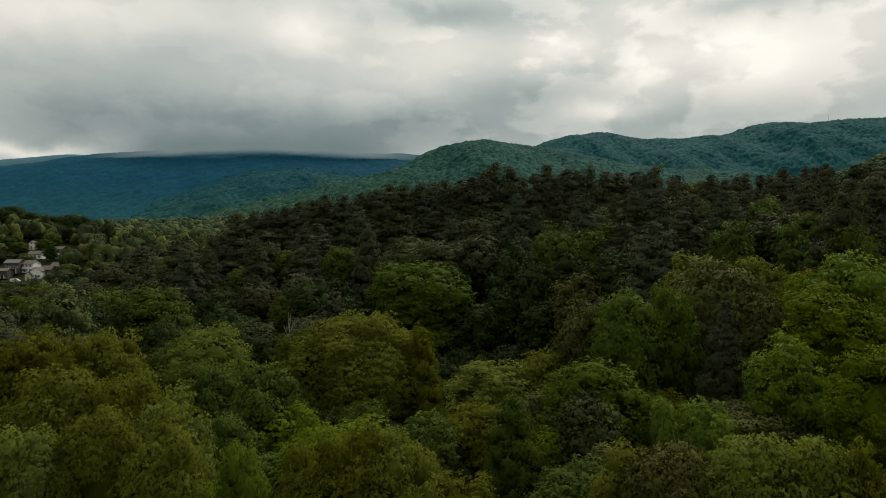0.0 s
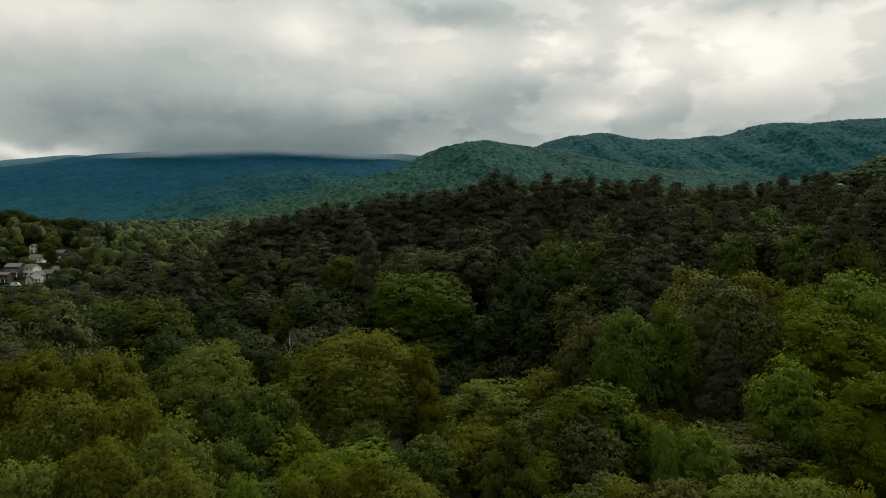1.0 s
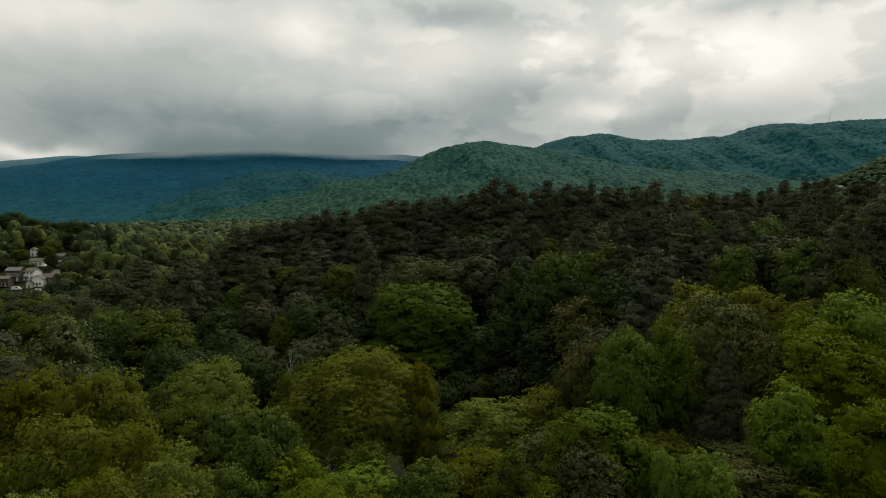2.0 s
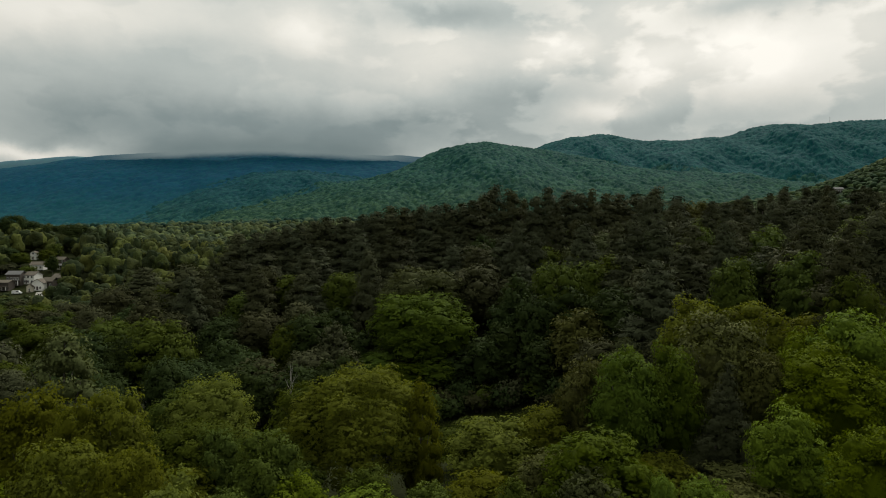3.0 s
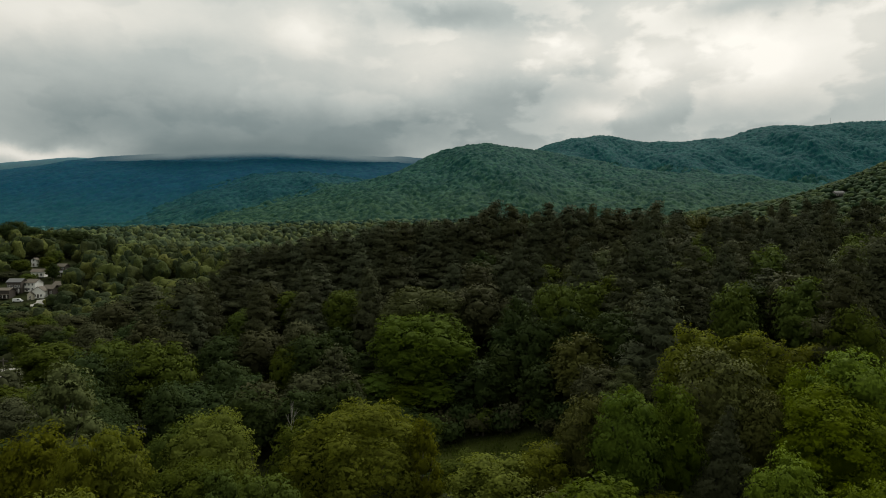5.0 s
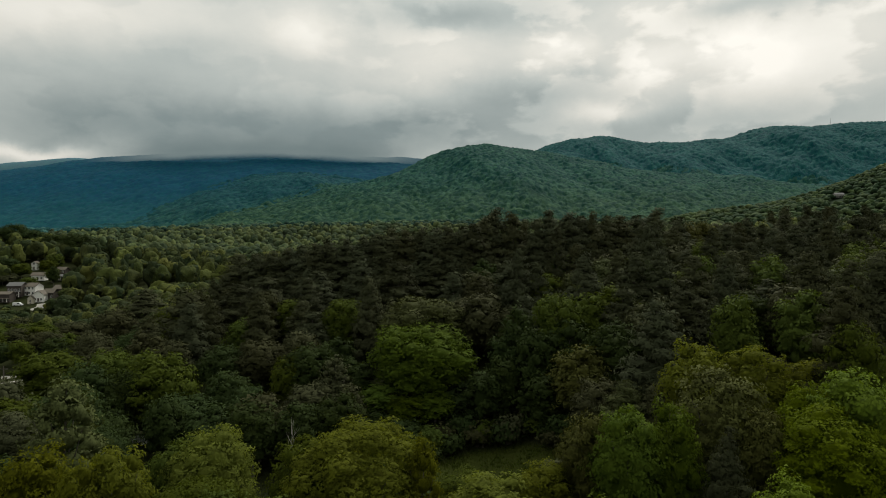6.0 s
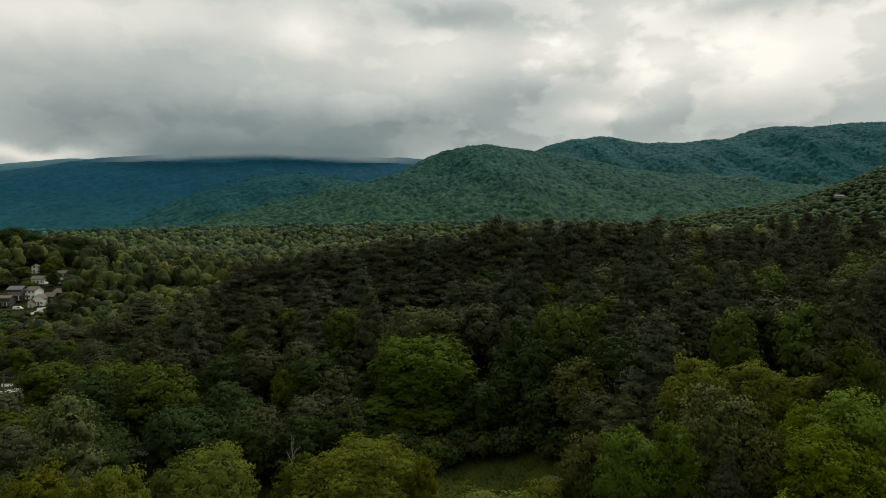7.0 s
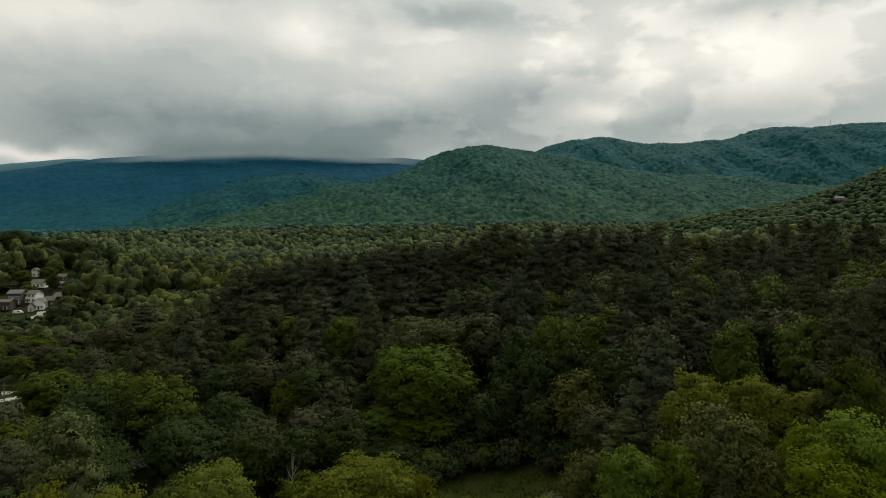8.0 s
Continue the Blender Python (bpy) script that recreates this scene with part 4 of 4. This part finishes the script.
wood("valley_woods", "mixed green deciduous woods on the valley floor", VALLEY, scatter(-420, 420, 222, 480, 11, 21, lambda x, y: ~dell(x, y) & not_village(x, y) & ~behind_hill(x, y)), (12, 19), (10, 16), NEAR_CROWNS, 31)
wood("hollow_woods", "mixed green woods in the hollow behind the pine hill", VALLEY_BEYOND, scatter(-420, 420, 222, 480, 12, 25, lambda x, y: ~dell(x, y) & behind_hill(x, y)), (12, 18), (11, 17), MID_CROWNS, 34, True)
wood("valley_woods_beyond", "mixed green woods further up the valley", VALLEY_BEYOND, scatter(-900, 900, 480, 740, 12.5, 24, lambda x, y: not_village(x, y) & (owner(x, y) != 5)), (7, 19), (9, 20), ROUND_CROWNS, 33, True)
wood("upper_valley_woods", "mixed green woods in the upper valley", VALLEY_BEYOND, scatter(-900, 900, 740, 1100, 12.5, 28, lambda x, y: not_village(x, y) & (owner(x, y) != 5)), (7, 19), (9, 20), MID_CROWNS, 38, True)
# some haze is worked into these leaf colours, so they lean to blue
wood("far_valley_woods", "green tree tops across the far valley", wood_material("hazed_far_valley_leaves", (0.014, 0.036, 0.027), (0.082, 0.122, 0.064), 20.0, 0.3, 4.0, island=1.2),
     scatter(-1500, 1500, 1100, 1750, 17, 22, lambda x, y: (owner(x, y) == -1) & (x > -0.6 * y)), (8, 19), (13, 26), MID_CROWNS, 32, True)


def valley_head(x, y):
    """The far valley floor, short of the mountain."""
    return (owner(x, y) == -1) & (y < 2700) & ((y > 1750) | (x < -0.6 * y))


# the blue-green is haze of the distance, mixed into the leaf colour
wood("valley_head_woods", "woods at the head of the valley, blue-green with painted haze", wood_material("hazed_valley_head_leaves", (0.012, 0.052, 0.056), (0.048, 0.115, 0.098), 24.0, 0.2, 5.0, island=1.0),
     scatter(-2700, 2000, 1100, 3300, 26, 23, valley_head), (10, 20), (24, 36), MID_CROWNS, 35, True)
# name, label, dark, light, tree spacing, tree height, mesh spacing, less hazy leaves low on the slope (dark, light,
# from and to what height)
# the dark and light leaf colours have the blue of distance haze painted in
HAZY_RIDGE_LOOKS = [
    ("wooded_mountain", "wooded mountain under cloud, dark blue-green with painted haze", (0.0045, 0.043, 0.072), (0.009, 0.060, 0.098), 22, 5.0, 10.0, ((0.007, 0.050, 0.064), (0.022, 0.084, 0.096), 90, 330)),
    ("distant_ridge", "distant ridge, pale blue with painted haze", (0.075, 0.150, 0.180), (0.090, 0.175, 0.205), 34, 3.0, 20.0, None),
    ("wooded_foothill", "wooded foothill, teal-green with painted haze", (0.005, 0.039, 0.050), (0.016, 0.073, 0.076), 18, 9.0, 6.5, ((0.007, 0.042, 0.044), (0.032, 0.092, 0.076), 100, 280)),
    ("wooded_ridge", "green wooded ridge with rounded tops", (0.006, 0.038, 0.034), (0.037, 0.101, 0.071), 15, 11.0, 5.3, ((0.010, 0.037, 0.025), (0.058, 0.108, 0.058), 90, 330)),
    ("wooded_ridge_behind", "wooded ridge behind, blue-green with painted haze", (0.005, 0.043, 0.048), (0.022, 0.092, 0.088), 18, 11.0, 6.5, None),
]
for i, (name, label, dark, light, step, tall, grid, foot) in enumerate(HAZY_RIDGE_LOOKS):
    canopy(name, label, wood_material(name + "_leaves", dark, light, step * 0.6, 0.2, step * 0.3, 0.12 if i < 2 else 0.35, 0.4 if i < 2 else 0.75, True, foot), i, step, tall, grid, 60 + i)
HILL_LEAVES = wood_material("hillside_leaves", (0.023, 0.040, 0.020), (0.072, 0.098, 0.038), 12.0, 0.3, 1.5, 0.4, 0.8)
wood("hillside_woods", "dull green deciduous woods on the hillside round a house", HILL_LEAVES, scatter(0, 900, 400, 1000, 8.8, 27, lambda x, y: (owner(x, y) == 5) & not_village(x, y)), (7, 11.5), (9.5, 16), MID_CROWNS, 37, True)


# ---- cloud lying on the mountain ----
def cloud_material():
    m, n = material("low_cloud")
    tex = n.add("ShaderNodeTexCoord")
    s = n.add("ShaderNodeSeparateXYZ", {0: tex.outputs["Generated"]})
    wisps = n.noise(n.add("ShaderNodeVectorMath", {0: tex.outputs["Object"], 1: (0.004, 0.004, 0.011)}, operation="MULTIPLY").outputs[0], 1.0, 6.0, 0.6)
    high = n.add("ShaderNodeAttribute", attribute_name="rise").outputs["Fac"]
    v = n.math("MULTIPLY_ADD", n.math("SUBTRACT", wisps, 0.5), 0.12, high)
    rise = n.add("ShaderNodeMapRange", {0: v, 1: 0.05, 2: 0.23, 3: 0.0, 4: 1.0}, interpolation_type="SMOOTHSTEP").outputs[0]
    fall = n.add("ShaderNodeMapRange", {0: v, 1: 0.3, 2: 0.9, 3: 1.0, 4: 0.0}, interpolation_type="SMOOTHSTEP").outputs[0]
    left = n.add("ShaderNodeMapRange", {0: s.outputs[0], 1: 0.0, 2: 0.3, 3: 0.0, 4: 1.0}, interpolation_type="SMOOTHSTEP").outputs[0]
    right = n.add("ShaderNodeMapRange", {0: s.outputs[0], 1: 0.72, 2: 1.0, 3: 1.0, 4: 0.0}, interpolation_type="SMOOTHSTEP").outputs[0]
    a = n.math("MULTIPLY", n.math("MULTIPLY", rise, fall), n.math("MULTIPLY", left, right))
    grey = n.add("ShaderNodeEmission", {"Color": n.mix(wisps, (0.155, 0.20, 0.203, 1), (0.190, 0.238, 0.238, 1)), "Strength": 1.0})
    clear = n.add("ShaderNodeBsdfTransparent")
    out = n.add("ShaderNodeMixShader", {0: a, 1: clear.outputs[0], 2: grey.outputs[0]})
    n.add("ShaderNodeOutputMaterial", {0: out.outputs[0]})
    return m


def build_cloud():
    line, front, back, crest = RIDGES[0]
    xs = np.linspace(CLOUD_X[0], CLOUD_X[1], 40)
    top = np.interp(xs, [c[0] for c in crest], [c[1] for c in crest])
    top = np.convolve(np.pad(top, 4, "edge"), np.ones(9) / 9, "valid")
    near = (line - 420) / line
    v, q = [], []
    for k in (-42, -15, 12, 80, 190):
        for x, z in zip(xs, top):
            v.append((x * near, line - 420 - 25 * math.sin(x / 300), 30 + (z - 30) * near + k))
    for j in range(4):
        for i in range(39):
            a = j * 40 + i
            q.append((a, a + 1, a + 41, a + 40))
    me = mesh_from("cloud_bank", np.array(v), None, np.array(q), True)
    rise = np.repeat(np.array([0.0, 0.12, 0.23, 0.53, 1.0]), 40).astype(np.float32)
    me.attributes.new("rise", "FLOAT", "POINT").data.foreach_set("value", rise)
    me.materials.append(cloud_material())
    tagged(new("cloud_bank", me), "grey cloud lying on the mountain top", "cloud", kind="structure")


build_cloud()


# ---- buildings ----
def part(name, bm, mat, parent, label=""):
    ob = new(name, finish(bm, name, mat))
    ob.parent = parent
    return tagged(ob, label) if label else ob


def box(bm, x0, x1, y0, y1, z0, z1):
    m = Matrix.Translation(((x0 + x1) / 2, (y0 + y1) / 2, (z0 + z1) / 2)) @ Matrix.Diagonal((x1 - x0, y1 - y0, z1 - z0, 1))
    bmesh.ops.create_cube(bm, size=1.0, matrix=m)


def add_window(house, x, y, z, w, h, trim):
    """A window in the front wall at y, facing the valley."""
    bm = bmesh.new()
    t = 0.09
    for x0, x1, z0, z1 in ((x - w / 2 - t, x - w / 2, z, z + h), (x + w / 2, x + w / 2 + t, z, z + h),
                           (x - w / 2 - t, x + w / 2 + t, z - t, z), (x - w / 2 - t, x + w / 2 + t, z + h, z + h + t), (x - 0.03, x + 0.03, z, z + h)):
        box(bm, x0, x1, y - 0.06, y + 0.05, z0, z1)
    win = part("window", bm, trim, house)
    bm = bmesh.new()
    box(bm, x - w / 2, x + w / 2, y - 0.02, y + 0.02, z, z + h)
    part("pane", bm, GLASS, win, "dark window glass")


def house_at(x, y, turn, w, d, h, rise, walls, roof, label, gable_front=False, windows=((-0.3, 0.25), (0.3, 0.25)), storeys=2, porch=False, chimney=False, name="house"):
    """A gabled house: walls, roof slopes with eaves, windows, a door; its front looks down the valley."""
    base = float(height(x, y)) - 0.3
    house = new(name)
    house.matrix_basis = Matrix.Translation((x, y, base)) @ Matrix.Rotation(radians(turn), 4, "Z")
    bm = bmesh.new()
    hw, hd = w / 2, d / 2
    along = gable_front  # the ridge runs front to back when the gable looks forward
    if along:
        ring = [(-hw, 0), (hw, 0), (hw, h), (0, h + rise), (-hw, h)]
        a = [bm.verts.new((u, -hd, z)) for u, z in ring]
        b = [bm.verts.new((u, hd, z)) for u, z in ring]
    else:
        ring = [(-hd, 0), (hd, 0), (hd, h), (0, h + rise), (-hd, h)]
        a = [bm.verts.new((-hw, u, z)) for u, z in ring]
        b = [bm.verts.new((hw, u, z)) for u, z in ring]
    bm.faces.new(a), bm.faces.new(b[::-1])
    for i in range(5):
        bm.faces.new((a[i], b[i], b[(i + 1) % 5], a[(i + 1) % 5]))
    part("wall", bm, walls, house)
    span, run, t, eave = (hw, hd, 0.16, 0.45) if along else (hd, hw, 0.16, 0.45)
    slope = rise / span
    for s in (-1, 1):
        bm = bmesh.new()
        prof = [(0, h + rise + 0.02), (s * (span + eave), h - slope * eave + 0.02), (s * (span + eave), h - slope * eave + 0.02 + t), (0, h + rise + 0.02 + t)]
        if along:
            rows = [[bm.verts.new((u, v, z)) for u, z in prof] for v in (-run - eave, run + eave)]
        else:
            rows = [[bm.verts.new((v, u, z)) for u, z in prof] for v in (-run - eave, run + eave)]
        bm.faces.new(rows[0]), bm.faces.new(rows[1][::-1])
        for i in range(4):
            bm.faces.new((rows[0][i], rows[1][i], rows[1][(i + 1) % 4], rows[0][(i + 1) % 4]))
        part("roof", bm, roof, house)
    for k in range(storeys):
        for u, _ in windows:
            z = 1.0 + 2.7 * k
            if z + 1.3 < h + (rise * 0.7 if along and abs(u) < 0.15 else 0.1):
                add_window(house, u * w, -hd - 0.03, z, 1.0, 1.25, WHITE_SIDING)
    bm = bmesh.new()
    box(bm, -0.5, 0.5, -hd - 0.08, -hd + 0.02, 0.3, 2.35)
    part("door", bm, BROWN_SIDING, house, "dark wooden door")
    if porch:
        bm = bmesh.new()
        box(bm, -hw, hw, -hd - 2.4, -hd - 0.02, 0.25, 0.4)
        part("porch_floor", bm, BROWN_SIDING, house)
        bm = bmesh.new()
        box(bm, -hw, hw, -hd - 2.5, -hd - 0.02, h * 0.48, h * 0.48 + 0.18)
        part("porch_roof", bm, roof, house)
        for k in range(5):
            bm = bmesh.new()
            u = -hw + 0.15 + k * (w - 0.3) / 4
            box(bm, u - 0.09, u + 0.09, -hd - 2.4, -hd - 2.22, 0.4, h * 0.48)
            part("post", bm, WHITE_SIDING, house)
    if chimney:
        bm = bmesh.new()
        box(bm, hw * 0.4, hw * 0.4 + 0.7, -0.35, 0.35, h, h + rise + 1.0)
        part("chimney", bm, GREY_SIDING, house)
    return tagged(house, label, "house" if name == "house" else "shed", "village houses" if name == "house" else "")


house_at(-235.6, 355.0, 4, 6.4, 6.0, 4.5, 2.1, WHITE_SIDING, BROWN_ROOF, 'white two-storey house with a brown shingle roof', gable_front=True, windows=((-0.26, 0), (0.26, 0)), chimney=False)
house_at(-232.3, 359.0, -4, 6.6, 5.5, 3.8, 2.0, BROWN_SIDING, BROWN_ROOF, 'brown timber house with a steep shingle roof')
house_at(-248.7, 366.0, -4, 10.0, 7.0, 5.4, 1.9, WHITE_SIDING, BROWN_ROOF, 'long white two-storey house with a brown roof', windows=((-0.35, 0), (-0.1, 0), (0.12, 0), (0.35, 0)))
house_at(-238.9, 352.0, 2, 3.4, 3.2, 3.4, 1.5, CREAM_SIDING, BROWN_ROOF, 'small cream gabled house before a longer one', gable_front=True, windows=((0.0, 0),), storeys=1)
house_at(-254.4, 362.0, 6, 7.8, 7.0, 6.8, 1.8, BROWN_SIDING, GREY_ROOF, 'dark timber house with a grey roof and porch', porch=True, windows=((-0.35, 0), (-0.12, 0), (0.12, 0), (0.35, 0)))
house_at(-255.3, 353.0, 4, 8.4, 6.0, 4.8, 1.2, BROWN_SIDING, BROWN_ROOF, 'brown house with a pillared porch', porch=True, windows=((-0.35, 0), (0.0, 0), (0.35, 0)))
house_at(-230.9, 367.0, -8, 7.6, 6.0, 3.0, 2.0, BROWN_SIDING, BROWN_ROOF, 'low brown house with a broad shingle roof')
house_at(-257.6, 387.0, 8, 7.6, 5.6, 3.4, 1.7, WHITE_SIDING, BROWN_ROOF, 'small white house with a brown roof', storeys=1)
house_at(-274.9, 409.0, 6, 3.4, 4.2, 4.6, 1.2, WHITE_SIDING, BROWN_ROOF, 'narrow white house high on the slope', windows=((0.0, 0),), gable_front=True)
house_at(-243.6, 390.0, -6, 5.6, 5.0, 2.6, 1.1, WHITE_SIDING, GREY_ROOF, 'low white house with a grey roof', storeys=1)
house_at(-253.5, 404.0, -6, 6.4, 5.0, 2.8, 1.6, BROWN_SIDING, BROWN_ROOF, 'brown house half hidden by trees', storeys=1)
house_at(LODGE[0], LODGE[1], -6, 11.0, 8.0, 5.0, 2.2, GREY_SIDING, GREY_ROOF, "long grey house on a wooded hillside", windows=((-0.35, 0), (-0.12, 0), (0.12, 0), (0.35, 0)), porch=True)
house_at(-82.8, 150.0, 20, 6.0, 7.0, 6.7, 2.2, BROWN_SIDING, GREY_ROOF, "small timber cabin with a pale grey roof among trees", gable_front=True, storeys=1)


def drive_at(x, y, w, d, label):
    """A slab of concrete laid on the slope."""
    bm = bmesh.new()
    rows = []
    for j in range(9):
        v = y - d / 2 + d * j / 8
        bend = 3.0 * math.sin(j * 0.5) + 0.4 * j
        rows.append([bm.verts.new((x + bend + w * (i / 4 - 0.5), v, float(height(x + bend + w * (i / 4 - 0.5), v)) + 0.08)) for i in range(5)])
    for a, b in zip(rows, rows[1:]):
        for i in range(4):
            bm.faces.new((a[i], a[i + 1], b[i + 1], b[i]))
    out = bmesh.ops.extrude_face_region(bm, geom=bm.faces[:])
    for e in out["geom"]:
        if isinstance(e, bmesh.types.BMVert):
            e.co.z -= 0.25
    tagged(new("driveway", finish(bm, "driveway", PALE_DRIVE)), label, "driveway", kind="structure")


def van_at(x, y, turn, label="white van parked beside a driveway", kind_name="van"):
    """A white van or car: body, windows and wheels."""
    van = new(kind_name)
    van.matrix_basis = Matrix.Translation((x, y, float(height(x, y)) + 0.1)) @ Matrix.Rotation(radians(turn), 4, "Z")
    bm = bmesh.new()
    side = [(-2.5, 0.4), (2.4, 0.4), (2.5, 1.0), (1.6, 1.25), (1.0, 2.1), (-2.4, 2.15), (-2.5, 1.9)]
    a = [bm.verts.new((u, -0.95, z)) for u, z in side]
    b = [bm.verts.new((u, 0.95, z)) for u, z in side]
    bm.faces.new(a), bm.faces.new(b[::-1])
    for i in range(len(side)):
        bm.faces.new((a[i], b[i], b[(i + 1) % len(side)], a[(i + 1) % len(side)]))
    bmesh.ops.bevel(bm, geom=bm.edges[:], offset=0.08, segments=2, affect="EDGES")
    part("body", bm, WHITE_PAINT, van)
    bm = bmesh.new()
    box(bm, -0.2, 0.9, -0.97, 0.97, 1.35, 1.9)
    part("side_window", bm, GLASS, van, "dark side windows")
    for u in (-1.6, 1.6):
        for s in (-0.9, 0.9):
            bm = bmesh.new()
            bmesh.ops.create_cone(bm, cap_ends=True, segments=16, radius1=0.36, radius2=0.36, depth=0.24, matrix=Matrix.Translation((u, s, 0.36)) @ Matrix.Rotation(radians(90), 4, "X"))
            part("wheel", bm, RUBBER, van)
    tagged(van, label, kind_name)


def mast_at(x, y, tall):
    """A lattice mast with three legs, braces and an antenna."""
    mast = new("radio_mast")
    mast.matrix_basis = Matrix.Translation((x, y, float(height(x, y)) - 1))
    legs = [(1.3 * math.cos(a), 1.3 * math.sin(a)) for a in (0.3, 2.4, 4.5)]
    for u, v in legs:
        bm = bmesh.new()
        tube(bm, [(u, v, 0), (u * 0.45, v * 0.45, tall)], [0.4, 0.26], 5)
        part("leg", bm, STEEL, mast)
    for k in range(12):
        bm = bmesh.new()
        for i in range(3):
            (u0, v0), (u1, v1) = legs[i], legs[(i + 1) % 3]
            f0, f1 = 1 - 0.55 * k / 12, 1 - 0.55 * (k + 1) / 12
            tube(bm, [(u0 * f0, v0 * f0, tall * k / 12), (u1 * f1, v1 * f1, tall * (k + 1) / 12)], [0.09, 0.09], 4)
        part("brace", bm, STEEL, mast)
    bm = bmesh.new()
    tube(bm, [(0, 0, tall - 1), (0, 0, tall + 8)], [0.2, 0.08], 5)
    part("antenna", bm, STEEL, mast)
    tagged(mast, "grey steel lattice mast on the wooded ridge", "mast")


def snag_at(x, y, tall):
    """A dead tree: a thin bleached stem that forks into bare twigs."""
    rng = random.Random(3)
    tree = new("dead_tree")
    tree.matrix_basis = Matrix.Translation((x, y, float(height(x, y)) - 0.2))
    bm = bmesh.new()
    tube(bm, [(0, 0, 0), (0.1, 0, tall * 0.5), (-0.05, 0.1, tall * 0.8), (0.25, 0, tall)], [0.12, 0.07, 0.04, 0.015], 7)
    part("trunk", bm, DEAD_WOOD, tree)
    for k in range(7):
        a, z = k * 2.4, tall * (0.68 + 0.035 * k)
        out = rng.uniform(0.5, 1.1)
        u, v = math.cos(a), math.sin(a)
        bm = bmesh.new()
        tube(bm, [(0, 0.05, z), (0.5 * out * u, 0.5 * out * v, z + 0.7), (out * u, out * v, z + rng.uniform(1.3, 2.4))], [0.032, 0.024, 0.01], 5)
        tube(bm, [(0.5 * out * u, 0.5 * out * v, z + 0.7), (0.9 * out * u + 0.3, 0.7 * out * v, z + 1.5)], [0.018, 0.008], 4)
        part("branch", bm, DEAD_WOOD, tree)
    tagged(tree, "bare bleached dead tree among green trees", "dead tree")


def pole_at(x, y, tall):
    pole = new("utility_pole")
    pole.matrix_basis = Matrix.Translation((x, y, float(height(x, y)) - 0.5))
    bm = bmesh.new()
    tube(bm, [(0, 0, 0), (0, 0, tall)], [0.16, 0.11], 8)
    part("post", bm, BARK, pole)
    bm = bmesh.new()
    box(bm, -1.1, 1.1, -0.06, 0.06, tall - 0.9, tall - 0.75)
    part("crossarm", bm, BARK, pole)
    tagged(pole, "wooden utility pole beside a pale drive", "pole")


drive_at(-231.8, 343.0, 7.0, 13.0, 'pale concrete driveway before the houses')
van_at(-58.2, 118.0, 30, 'pale car half hidden under dark trees', 'car')
van_at(-242.9, 346.0, 15)
mast_at(2261, 3590.0, 52.0)
snag_at(-18.5, 73.0, 16.5)
pole_at(-119.3, 164.0, 5.6)
drive_at(-123.0, 168.0, 9.0, 10.0, 'pale concrete drive beside a wooden pole')


def build_grass():
    """Rough grass over the clearing."""
    rng = np.random.default_rng(9)
    n = 9000
    a, r = rng.uniform(0, 6.283, n), np.sqrt(rng.uniform(0, 1.1, n))
    x, y = MEADOW[0] + MEADOW[2] * r * np.cos(a), MEADOW[1] + MEADOW[3] * r * np.sin(a)
    keep = np.sin(x * 0.9) * np.sin(y * 0.7 + 1) + rng.uniform(-0.6, 0.9, n) > 0
    x, y = x[keep], y[keep]
    n = len(x)
    root = np.stack([x, y, height(x, y)], -1)
    w, h, t = rng.uniform(0.08, 0.2, n), rng.uniform(0.2, 0.65, n), rng.uniform(0, 6.283, n)
    side = np.stack([np.cos(t), np.sin(t), 0 * t], -1) * w[:, None]
    tip = root + np.stack([rng.normal(size=n) * 0.15, rng.normal(size=n) * 0.15, h], -1)
    me = mesh_from("grass", np.stack([root - side, root + side, tip], 1).reshape(-1, 3), np.arange(3 * n).reshape(n, 3))
    me.materials.append(TONES["leaf"])
    tagged(new("grass", me), "rough olive grass in the clearing", "grass", kind="stuff")


build_grass()
